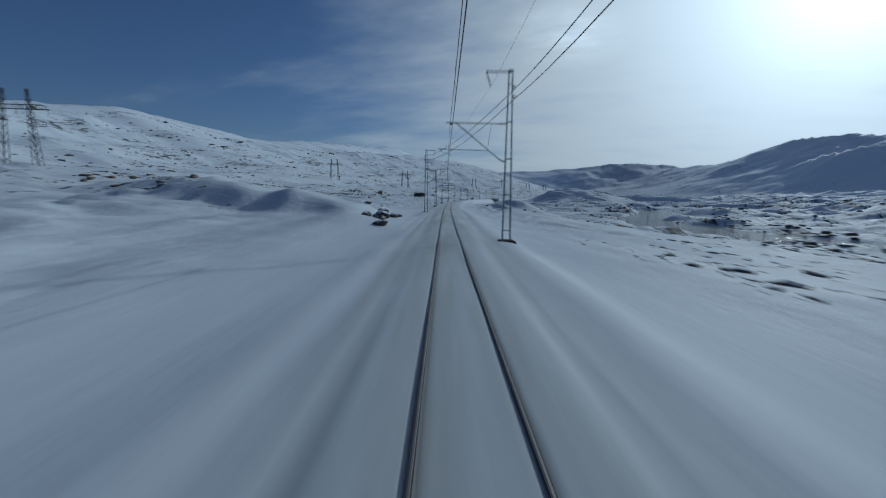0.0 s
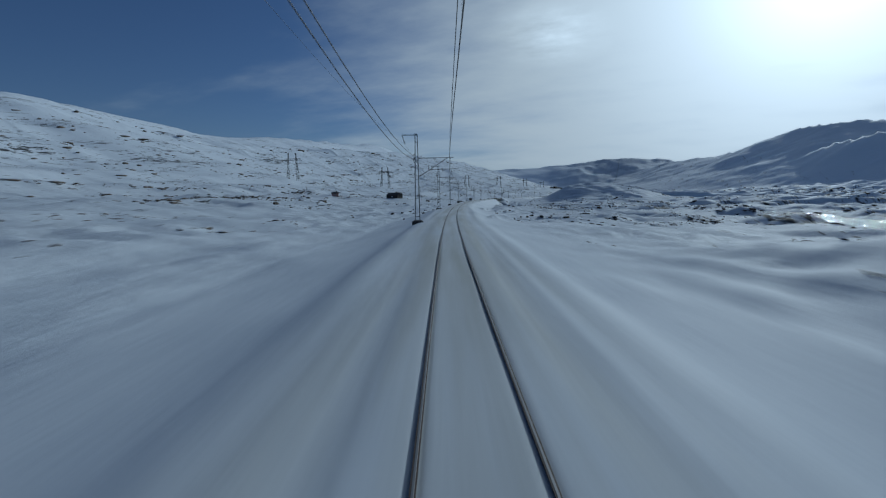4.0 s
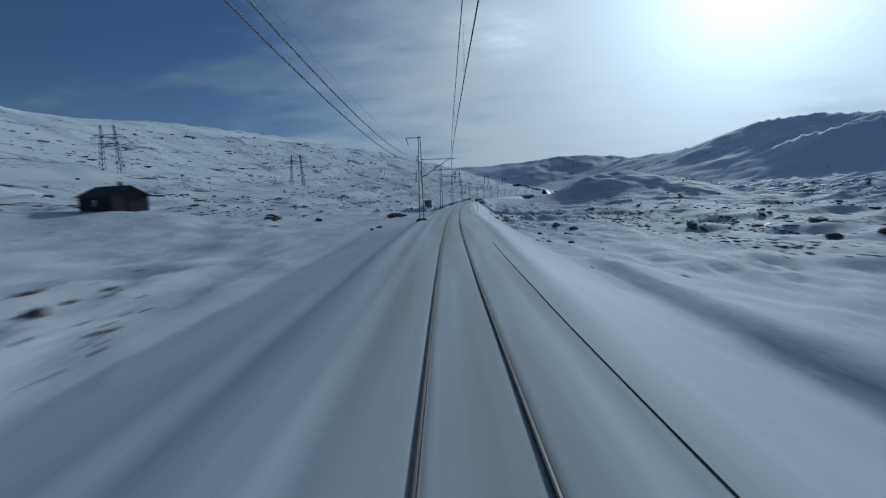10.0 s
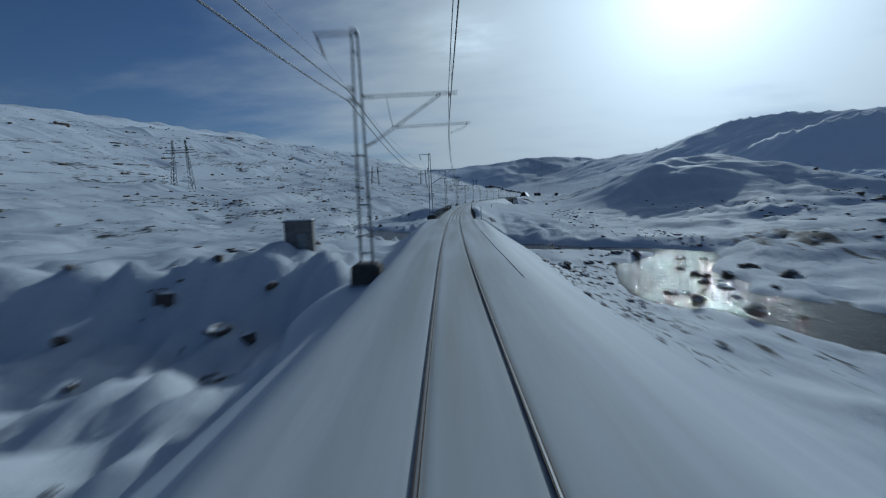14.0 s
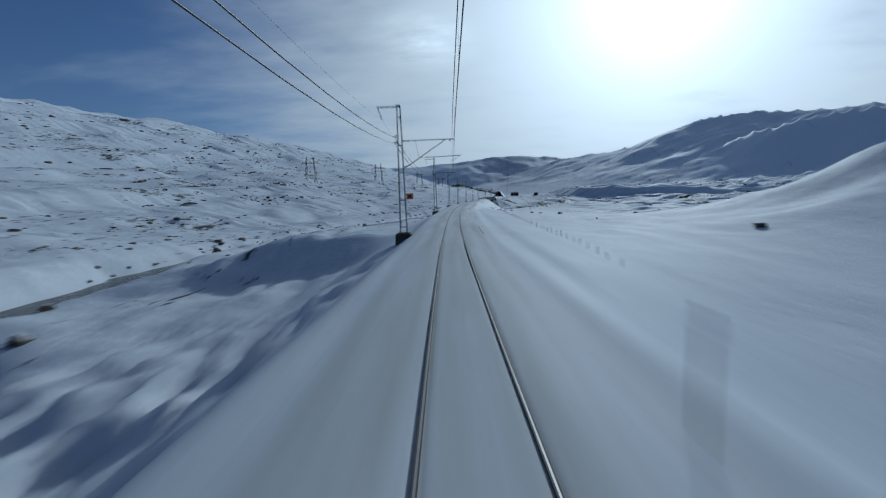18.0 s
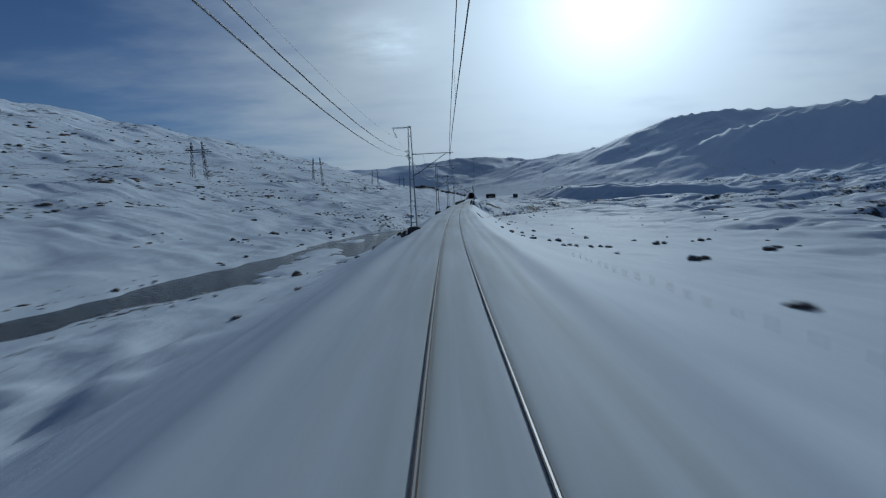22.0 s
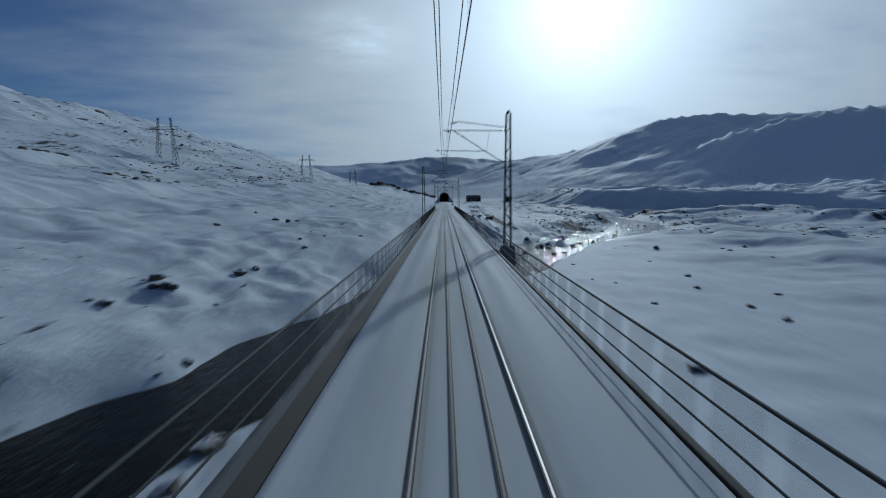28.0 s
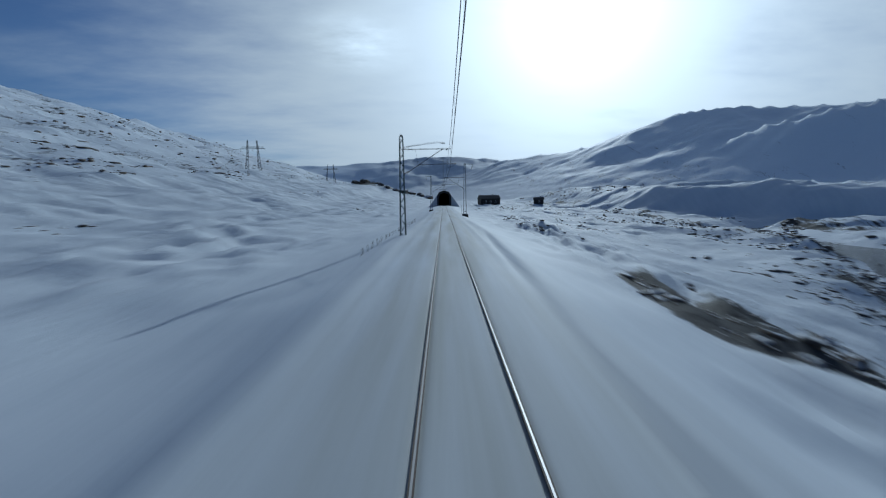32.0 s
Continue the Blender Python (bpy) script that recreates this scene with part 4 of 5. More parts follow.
def bridge(s0, s1, piers, label):
    top = thing("railway_bridge", pose(0, 0, 0), label, "bridge")
    part("deck", rail_shape(s0, s1, 0, [(-3.2, -0.75), (3.2, -0.75), (3.2, -0.32), (-3.2, -0.32)]), DECK, top, "weathered concrete deck slab")
    across = sorted(set(round(-2.45 + 0.14 * i, 3) for i in range(38)) | {2.88, -0.86, -0.82, -0.70, -0.66, 0.66, 0.70, 0.82, 0.86})
    crown = [(u, float(np.interp(abs(u), [0, 0.64, 0.70, 0.82, 0.88, 1.5, 2.3, 2.9], [-0.085, -0.08, -0.10, -0.10, -0.05, -0.045, -0.10, -0.22])) + (0.025 * math.sin(u * 4.1 + 1) if abs(u) > 0.9 else 0.0)) for u in across]
    part("snow_cover", snow_strip(s0 - 4.0, s1 + 4.0, [(-2.47, -0.318), (2.92, -0.318)] + crown[::-1]), None, top, "wind-packed snow lying on the deck")
    for side in (-1, 1):
        k = 0.06 if side > 0 else 0.17
        part("kerb", rail_shape(s0, s1, 2.98 if side > 0 else -2.67, [(-k, -0.316), (k, -0.316), (k, -0.19), (-k, -0.19)]), KERB, top, "dark brown timber ballast kerb")
        part("girder", rail_shape(s0, s1, side * 1.6, [(-0.2, -2.4), (0.2, -2.4), (0.2, -2.34), (0.02, -2.3), (0.02, -0.82), (0.2, -0.78), (0.2, -0.752), (-0.2, -0.752), (-0.2, -0.78), (-0.02, -0.82), (-0.02, -2.3), (-0.2, -2.34)]), DARK_STEEL, top, "riveted dark steel plate girder")
        for zz, rad in ((0.86, 0.026), (0.47, 0.019), (0.08, 0.019)):
            pts = []
            for s in along(s0, s1, 4.0):
                x, y = place(s, side * 3.12)
                pts.append((float(x), float(y), zz - side * 3.12 * float(cant(s))))
            part("handrail", Shape().tube(pts, rad, 6), RAILING, top, "dark steel railing tube")
        post = Shape().box((0, 0, 0.36), (0.05, 0.07, 1.06)).box((-side * 0.24, 0, -0.42), (0.56, 0.08, 0.1)).box((0, 0, -0.28), (0.06, 0.08, 0.3)).mesh("railing_post", RAILING)
        n = int((s1 - s0) / 1.3)
        for i in range(n + 1):
            s = s0 + (s1 - s0) * i / n
            p = part("railing_post", post, None, top)
            p.matrix_world = stand(s, side * 3.12, -side * 3.12 * float(cant(s)))
    for s in (s0, s1):
        a = part("abutment", Shape().box((0, 0, -3.2), (6.6, 2.4, 4.88)), CONCRETE, top, "stone-grey concrete abutment")
        a.matrix_world = stand(s, 0)
    for s in piers:
        p = part("pier", Shape().box((0, 0, -8.6), (5.2, 2.0, 12.4), 0, 0.85), CONCRETE, top, "tapered concrete pier")
        p.matrix_world = stand(s, 0)
    return top


bridge(BRIDGES[0][0], BRIDGES[0][1], [618.0], "short steel girder railway bridge with tube railings over the river")
bridge(BRIDGES[1][0], BRIDGES[1][1], [1038.0, 1074.0, 1110.0, 1146.0], "long steel girder railway bridge with tube railings over the river")


# ---- masts of the overhead line ----
def insulator(shape, a, b, r=0.075, discs=6):
    a, b = Vector(a), Vector(b)
    shape.tube([a, b], 0.025, 6)
    for i in range(discs):
        c = a + (b - a) * ((i + 0.5) / discs)
        d = (b - a).normalized() * 0.02
        shape.tube([c - d, c + d], r, 8)
    return shape


WIRE_Z, CARRIER_Z, MAST_TOP = 6.05, 7.75, 10.7


def twin_mast(top=MAST_TOP, arm=-1, lift=0.0, feeders=((-0.2, 8.3), (-0.22, 7.8)), block=0.0):
    """Mast of two upright channels; local +x points from the mast towards the track, which lies 4.25 m off."""
    m = thing("catenary_mast", pose(0, 0, 0), "grey steel twin-channel catenary mast on a snowy concrete foot", "catenary mast", "masts along the railway")
    z0 = -1.0
    for q in (-1, 1):
        part("post", Shape().tube([(q * 0.30, 0, z0), (q * 0.13, 0, top)], 0.062, 4, True, 0.05), STEEL, m, "galvanised steel channel")
    for i in range(5):
        zc = 0.6 + i * (top - 1.5) / 4
        w = 0.30 - 0.17 * (zc - z0) / (top - z0)
        part("batten", Shape().box((0, 0, zc), (2 * w, 0.07, 0.07)), STEEL, m)
    foot = Shape().box((0, 0, block - 1.05), (1.5, 1.35, 2.1), 0, 0.9).box((0, 0, block + 0.05), (1.34, 1.2, 0.14), 0, 0.72)
    part("foundation", foot, FOOTING, m, "rough dark concrete foundation block")
    part("top_arm", Shape().box((arm * 0.85, 0, top - 0.03), (1.9, 0.09, 0.09)).box((0, 0, top + 0.03), (0.36, 0.14, 0.16)), STEEL, m, "outrigger arm at the mast top")
    part("insulator", insulator(Shape(), (arm * 1.72, 0, top - 0.1), (arm * 1.42, 0, top - 1.05)), CERAMIC, m, "hanging string of glazed insulator discs")
    for xf, zf in feeders:
        part("insulator", insulator(Shape(), (xf, 0, zf), (xf - 0.22, 0, zf - 0.1), 0.09, 3), CERAMIC, m)
    cantilever(m, 0.2, lift=lift)
    return m


def cantilever(m, x0, reach=4.25, lift=0.0):
    zt = CARRIER_Z + 0.1 + lift
    part("insulator", insulator(Shape(), (x0, 0, zt), (x0 + 0.55, 0, zt)), CERAMIC, m)
    part("bracket_tube", Shape().tube([(x0 + 0.5, 0, zt), (reach + 0.35, 0, zt + 0.03)], 0.035, 8), DARK_STEEL, m, "horizontal bracket tube carrying the messenger wire")
    part("insulator", insulator(Shape(), (x0 + 0.02, 0, 5.6), (x0 + 0.5, 0, 5.82)), CERAMIC, m)
    part("diagonal_tube", Shape().tube([(x0 + 0.46, 0, 5.8), (reach - 0.4, 0, zt)], 0.035, 8), DARK_STEEL, m, "diagonal strut of the bracket")
    part("register_tube", Shape().tube([(x0 + 1.35, 0, 6.42), (reach + 0.9, 0, 6.5)], 0.025, 8), DARK_STEEL, m, "register tube")
    part("steady_arm", Shape().tube([(reach + 0.75, 0, 6.48), (reach + 0.6, 0, 6.3), (reach - 0.02, 0, WIRE_Z + 0.03)], 0.016, 6), DARK_STEEL, m, "thin steady arm holding the contact wire")
    part("hanger_rod", Shape().tube([(x0 + 1.1, 0, zt), (x0 + 1.35, 0, 6.42)], 0.012, 5), DARK_STEEL, m)
    part("carrier_clamp", Shape().box((reach - 0.02, 0, CARRIER_Z + 0.03 + lift), (0.12, 0.12, 0.1)), DARK_STEEL, m)


def lattice_mast():
    """Square lattice mast used on the long bridge."""
    m = thing("catenary_mast", pose(0, 0, 0), "dark square lattice catenary mast standing beside the bridge railing", "catenary mast", "masts along the railway")
    h, b0, b1 = 9.0, 0.26, 0.14
    for qx in (-1, 1):
        for qy in (-1, 1):
            part("post", Shape().tube([(qx * b0, qy * b0, -1.2), (qx * b1, qy * b1, h)], 0.05, 4), GREEN_STEEL, m, "corner angle of the lattice")
    n = 14
    for i in range(n):
        za, zb = -0.6 + (h + 0.5) * i / n, -0.6 + (h + 0.5) * (i + 1) / n
        ra, rb = (b0 + (b1 - b0) * (z + 1.2) / (h + 1.2) for z in (za, zb))
        lace = Shape()
        sgn = 1 if i % 2 else -1
        for qy in (-1, 1):
            lace.tube([(-sgn * ra, qy * ra, za), (sgn * rb, qy * rb, zb)], 0.016, 4)
            lace.tube([(qy * ra, -sgn * ra, za), (qy * rb, sgn * rb, zb)], 0.016, 4)
        part("lacing", lace, GREEN_STEEL, m)
    part("foundation", Shape().box((0, 0, -1.0), (1.2, 1.1, 1.3), 0, 0.8).box((0, 0, -6.0), (1.1, 1.0, 9.0)), CONCRETE, m, "dark concrete bracket foot")
    part("cap", Shape().box((0, 0, h + 0.1), (0.22, 0.22, 0.2)), DARK_STEEL, m)
    cantilever(m, 0.2)
    part("feeder_arm", Shape().tube([(0.1, 0, 8.05), (3.6, 0, 8.5)], 0.03, 6), DARK_STEEL, m, "slanting upper arm")
    part("insulator", insulator(Shape(), (3.6, 0, 8.45), (4.1, 0, 8.35)), CERAMIC, m)
    return m


LATTICE = [(1019, -1), (1068, 1), (1122, -1), (1174, 1), (1226, -1)]
tall, middling = twin_mast(12.0, 1, 0.5, ((-0.2, 11.0), (-0.2, 10.3)), -0.2), twin_mast(11.3, -1, 0.4, ((-0.2, 11.0), (-0.2, 10.3)), -0.2)
twin, lattice = twin_mast(), lattice_mast()
for proto, spots in ((tall, TWIN[:3]), (middling, TWIN[3:4]), (twin, TWIN[4:]), (lattice, LATTICE)):
    for i, (s, side) in enumerate(spots):
        m = stand(s, side * 4.25, 0.0, 180 if side > 0 else 0)
        if i == 0:
            proto.matrix_world = m
        else:
            copy_thing(proto, m)


# ---- wires ----
def wire_points(spots, sag, step=5.0):
    """Points of a wire hung between spots (length, offset, height)."""
    pts = []
    for (s0, l0, z0), (s1, l1, z1) in zip(spots[:-1], spots[1:]):
        n = max(2, int((s1 - s0) / step))
        for i in range(n):
            t = i / n
            x, y = place(s0 + (s1 - s0) * t, l0 + (l1 - l0) * t)
            pts.append((float(x), float(y), z0 + (z1 - z0) * t - 4 * sag * t * (1 - t)))
    s, l, z = spots[-1]
    x, y = place(s, l)
    pts.append((float(x), float(y), z))
    return pts


ALL = sorted(TWIN + LATTICE)
line = thing("overhead_line", pose(0, 0, 0), "dark copper contact wire hung from a messenger wire above the track", "overhead line")
STAGGER = {33: -0.10, 89: -0.06, 146: -0.04}
zig = [(s, STAGGER.get(s, 0.27 if i % 2 else -0.13), side) for i, (s, side) in enumerate(ALL)]
part("contact_wire", Shape().tube(wire_points([(s, q, WIRE_Z) for s, q, _ in zig], 0.03), 0.014, 5), WIRE, line, "taut contact wire")
part("messenger_wire", Shape().tube(wire_points([(s, q * 0.6, CARRIER_Z + (0.5 if s < 150 else 0.0)) for s, q, _ in zig], 0.95), 0.013, 5), WIRE, line, "sagging messenger wire")
for (s0, q0, _), (s1, q1, _) in zip(zig[:-1], zig[1:]):
    for i in range(1, 6):
        t = i / 6
        x, y = place(s0 + (s1 - s0) * t, q0 + (q1 - q0) * t)
        zt = CARRIER_Z + 0.5 * ((s0 < 150) * (1 - t) + (s1 < 150) * t) - 4 * 0.95 * t * (1 - t)
        part("dropper", Shape().tube([(float(x), float(y), WIRE_Z), (float(x), float(y), zt)], 0.004, 4), WIRE, line)

for dq, de, z, sag, nm in ((-0.5, 0.5, WIRE_Z + 0.45, 0.05, "contact_wire"), (-0.42, 1.5, CARRIER_Z - 0.2, 0.7, "messenger_wire")):
    part(nm, Shape().tube(wire_points([(s, dq + (de - dq) * float(smooth(1068, 1174, s)), z) for s, _ in ALL if 960 < s < 1180], sag), 0.013, 5), WIRE, line, "second wire where two sections overlap")

feeder = thing("feeder_line", pose(0, 0, 0), "pair of dark return wires strung along the masts", "feeder line")
runs = [(s, side) for s, side in TWIN if s < 1000] + [(1019, -1)]
for dl, up, z, sag, rad in ((0.42, 10.9, 8.2, 1.15, 0.025), (0.42, 10.2, 7.7, 1.25, 0.025)):
    part("wire", Shape().tube(wire_points([(s, side * (4.25 + (dl if s < 150 else 0.45)), up if s < 150 else z) for s, side in runs], sag), rad, 5), WIRE, feeder)
part("wire", Shape().tube(wire_points([(s, side * (4.25 + (-1.42 if s < 100 else 1.42)), 10.9 if s < 100 else MAST_TOP - 1.1) for s, side in runs[:-1]], 0.8), 0.006, 5), WIRE, feeder, "thin auxiliary wire")


# ---- power line on the hillside ----
def pylon():
    m = thing("power_pylon", pose(0, 0, 0), "grey twin-leg lattice power pylon on the snowy hillside", "power pylon", "power pylons on the hillside")
    h, beam = 24.0, 17.5
    for q in (-1, 1):
        leg = Shape()
        for ax, ay in ((-1, -1), (1, -1), (1, 1), (-1, 1)):
            leg.tube([(q * 5.2 + ax * 1.1, ay * 1.1, -2), (q * 3.6 + ax * 0.3, ay * 0.3, h)], 0.11, 4)
        n = 9
        for i in range(n):
            za, zb = h * i / n, h * (i + 1) / n
            ca, cb = q * (5.2 - 1.6 * za / h), q * (5.2 - 1.6 * zb / h)
            ra, rb = 1.1 - 0.8 * za / h, 1.1 - 0.8 * zb / h
            for f in (-1, 1):
                leg.tube([(ca - f * ra, f * ra, za), (cb + f * rb, f * rb, zb)], 0.06, 4)
                leg.tube([(ca + f * ra, -f * ra, za), (cb + f * rb, f * rb, zb)], 0.06, 4)
        part("lattice_leg", leg, DARK_STEEL, m, "tapered lattice leg")
    arm = Shape().tube([(-10, 0, beam), (10, 0, beam)], 0.16, 4).tube([(-8, 0, beam + 1.4), (8, 0, beam + 1.4)], 0.14, 4)
    for i in range(10):
        arm.tube([(-9 + i * 1.8, 0, beam), (-8.1 + i * 1.8, 0, beam + 1.4)], 0.06, 4).tube([(-8.1 + i * 1.8, 0, beam + 1.4), (-7.2 + i * 1.8, 0, beam)], 0.06, 4)
    part("crossbeam", arm, DARK_STEEL, m, "lattice crossbeam")
    for xx in (-9.4, 0, 9.4):
        part("insulator", insulator(Shape(), (xx, 0, beam - 0.1), (xx, 0, beam - 2.2), 0.16, 7), CERAMIC, m)
    return m


pyl = pylon()
for i, (s, l, turn) in enumerate([(145, -141, 8), (654, -261, 6), (808, -213, 3), (1121, -190, -3), (1320, -175, -2), (1574, -165, 0), (1820, -160, 0)]):
    m = stand(s, l, float(height(s, l)), turn)
    if i == 0:
        pyl.matrix_world = m
    else:
        copy_thing(pyl, m @ Matrix.Scale(1.35 if i < 3 else 1.1, 4))


# ---- huts, kiosk, snow shed ----
PALE_RED = plain("bleached_red_timber", (0.33, 0.22, 0.20), 0.8, 0, 0.35, 5, 0.4, 0.02)


def hut(s, l, turn, w, d, h, ridge, wall, roof, label, windows=2, snow=0.35):
    z = float(height(s, l)) - 0.1
    m = thing("cabin", stand(s, l, z, turn), label, "cabin")
    # plank walls
    body = Shape().box((0, 0, h / 2), (w, d, h))
    body.add([(-w / 2, -d / 2, h), (w / 2, -d / 2, h), (w / 2, d / 2, h), (-w / 2, d / 2, h), (-w / 2, 0, h + ridge), (w / 2, 0, h + ridge)],
             [(0, 3, 4), (1, 5, 2)])
    wl = part("wall", body, wall, m, "vertical board walls")
    battens = max(6, int(w / 0.45))
    for i in range(battens):
        x = -w / 2 + w * (i + 0.5) / battens
        part("board", Shape().box((x, -d / 2 - 0.015, h / 2), (0.07, 0.03, h)), wall, wl)
    e = 0.35
    sl = math.hypot(d / 2 + e, ridge * (d / 2 + e) / (d / 2))
    for q in (-1, 1):
        yo, zo = q * (d / 2 + e), h + ridge - ridge * (d / 2 + e) / (d / 2)
        rf = Shape().add([(-w / 2 - e, 0, h + ridge + 0.02), (w / 2 + e, 0, h + ridge + 0.02), (w / 2 + e, yo, zo + 0.02), (-w / 2 - e, yo, zo + 0.02),
                          (-w / 2 - e, 0, h + ridge + 0.14), (w / 2 + e, 0, h + ridge + 0.14), (w / 2 + e, yo, zo + 0.14), (-w / 2 - e, yo, zo + 0.14)],
                         [(0, 1, 2, 3), (4, 7, 6, 5), (0, 4, 5, 1), (2, 6, 7, 3), (1, 5, 6, 2), (0, 3, 7, 4)])
        part("roof", rf, roof, m, "dark felted roof slope")
    part("chimney", Shape().box((w * 0.2, 0.2, h + ridge + 0.3), (0.5, 0.5, 0.9)), CONCRETE, m, "short chimney")
    for i in range(windows):
        x = -w / 2 + w * (i + 1) / (windows + 1)
        win = part("window", Shape().box((x, -d / 2 - 0.03, h * 0.55), (0.9, 0.06, 0.9)), WHITE, m, "white-framed window")
        part("pane", Shape().box((x, -d / 2 - 0.064, h * 0.55), (0.7, 0.01, 0.7)), GLASS, win)
    part("door", Shape().box((w / 2 + 0.03, 0, 1.0), (0.06, 0.9, 2.0)), wall, m, "plank door")
    return m


hut(437.5, -53, -25, 9.4, 5.2, 2.4, 1.4, WOOD_DARK, ROOF_DARK, "dark brown timber cabin with felted gable roof on a rise", 1)
hut(430, -91, 15, 4.0, 3.0, 1.9, 0.8, PALE_RED, ROOF_DARK, "small faded red timber shed in snow", 1)
hut(1458, 27.5, 10, 12.0, 8.0, 3.8, 2.0, WOOD_DARK, ROOF_DARK, "dark timber lineside building with snow on its roof", 3)
hut(1495, 66, -10, 6.5, 5.0, 3.0, 1.6, WOOD_DARK, ROOF_DARK, "small dark cabin standing in the snow", 1)


def kiosk(s, l):
    z = float(height(s, l)) - 0.4
    m = thing("equipment_kiosk", stand(s, l, z, 12), "grey concrete equipment kiosk on a snowy bank beside the line", "kiosk")
    part("body", Shape().box((0, 0, 1.75), (3.0, 2.6, 3.9)), CONCRETE, m, "weathered grey concrete body")
    part("roof", Shape().box((0, 0, 3.78), (3.25, 2.85, 0.16)), CONCRETE, m, "flat concrete roof slab")
    part("snow_cap", Shape().box((0, 0, 3.92), (3.1, 2.7, 0.14), 0, 0.9), SNOW_PLAIN, m, "thin cap of snow")
    d = part("door", Shape().box((0.3, -1.32, 1.4), (0.9, 0.05, 2.0)), STEEL, m, "grey steel door")
    part("handle", Shape().box((0.62, -1.36, 1.35), (0.04, 0.05, 0.14)), DARK_STEEL, d)
    return m


kiosk(567.5, -17.4)


def snow_shed(s0, s1):
    """Timber-clad snow shed with a dark mouth, snow piled over it."""
    m = thing("snow_shed", stand(s0, 0, 0), "dark timber-clad snow shed over the track with snow on its roof", "snow shed")
    n = s1 - s0
    arch = [(-3.1, -0.6), (-3.1, 4.9), (-2.3, 6.7), (0, 7.5), (2.3, 6.7), (3.1, 4.9), (3.1, -0.6)]
    outer = [(-3.7, -0.6), (-3.7, 5.2), (-2.7, 7.4), (0, 8.3), (2.7, 7.4), (3.7, 5.2), (3.7, -0.6)]

    def tunnel_shape(inner, outr, y0, y1):
        v, f, k = [], [], len(inner)
        for y in (y0, y1):
            v += [(x, y, z) for x, z in inner] + [(x, y, z) for x, z in outr]
        for i in range(k - 1):
            f += [(i, i + 1, 2 * k + i + 1, 2 * k + i), (k + i, 3 * k + i, 3 * k + i + 1, k + i + 1), (i, k + i, k + i + 1, i + 1), (2 * k + i, 2 * k + i + 1, 3 * k + i + 1, 3 * k + i)]
        return Shape().add(v, f)
    part("shell", tunnel_shape(arch, outer, 0, n), WOOD_DARK, m, "dark timber lining and cladding")
    part("portal_frame", tunnel_shape([(x * 1.0, z) for x, z in arch], [(x * 1.1, z + 0.3 if z > 0 else z) for x, z in outer], -0.35, -0.02), WOOD_DARK, m, "heavy portal frame")
    # added black sheet across the unseen far end, keeps the mouth dark
    part("dark_backing", Shape().box((0, n, 3.7), (7.0, 0.3, 8.8)), BLACK, m)
    cover = [(-9.5, -1.5), (-4.7, 5.1), (-2.8, 7.8), (0, 8.75), (2.8, 7.8), (4.7, 5.1), (9.5, -1.5)]
    part("snow_cover", tunnel_shape([(x * 1.005, z + 0.02) for x, z in outer], cover, 4.0, n), SNOW_PLAIN, m, "snow piled against walls and roof")
    return m


snow_shed(1440, 1540)


# ---- fences, stakes, signs, cable ----
def post_fence(s0, s1, l0, l1, gap, label):
    m = thing("snow_fence", pose(0, 0, 0), label, "fence")
    mesh = Shape().box((0, 0, 0.0), (0.032, 0.032, 1.0), 0, 0.8).mesh("fence_post", WOOD_GREY)
    n = int((s1 - s0) / gap)
    rng = random.Random(int(s0))
    for i in range(n + 1):
        s, l = s0 + (s1 - s0) * i / n, l0 + (l1 - l0) * i / n + rng.uniform(-0.15, 0.15)
        z = float(height(s, l))
        p = part("fence_post", mesh, None, m)
        p.matrix_world = stand(s, l, z) @ pose(0, 0, rng.uniform(-0.15, 0.1), rng.uniform(-5, 5), rng.uniform(-6, 6), 0)


post_fence(692, 862, 9.8, 13.0, 2.2, "row of low grey wooden fence posts sunk in snow")
post_fence(1214, 1262, -6.2, -5.3, 1.3, "short row of leaning wooden fence posts in drifted snow")


def stake(s, l, h=1.9):
    m = thing("marker_stake", stand(s, l, float(height(s, l))), "thin dark marker stake standing in the snow", "marker stake", "marker stakes")
    part("pole", Shape().tube([(0, 0, -0.5), (0, 0, h)], 0.035, 6), BLACK, m)
    part("reflector", Shape().box((0, -0.03, h - 0.22), (0.12, 0.03, 0.3)), WHITE, m, "pale reflector plate")


for s, l in ((671.5, 3.0), (583, 3.9), (470, 4.6), (1300, 4.4)):
    stake(s, l)


def sign_plate(s, l, z, w, h, mat, label):
    m = thing("line_sign", stand(s, l, z), label, "sign")
    part("plate", Shape().box((0, -0.16, 0), (w, 0.02, h)), mat, m)
    part("marking", Shape().box((0, -0.173, 0), (w * 0.5, 0.004, h * 0.45)), BLACK, m, "plain dark marking bar")
    part("clamp", Shape().box((0, -0.10, 0.0), (0.5, 0.1, 0.05)), STEEL, m)


sign_plate(146, -4.25, 4.45, 0.62, 0.55, YELLOW, "small yellow sign clamped to a catenary mast")
sign_plate(704, -3.6, 3.2, 0.6, 0.5, ORANGE, "small orange sign clamped to a catenary mast")


def cable(s0, s1, l):
    pts = []
    for s in along(s0, s1, 1.5):
        q = l + 0.05 * math.sin(s / 7.0)
        x, y = place(s, q)
        pts.append((float(x), float(y), float(height(s, q)) + 0.012))
    ob = new("trackside_cable", Shape().tube(pts, 0.017, 5).mesh("trackside_cable", BLACK))
    tagged(ob, "thin black cable lying on the snow beside the track", "cable")


cable(302.5, 307.5, 2.75)
cable(336.8, 349, 2.8)
cable(355, 401, 2.75)
cable(447, 492, 2.75)
cable(536, 560, 2.7)
cable(704, 713, 2.6)
cable(743, 746.5, 2.6)
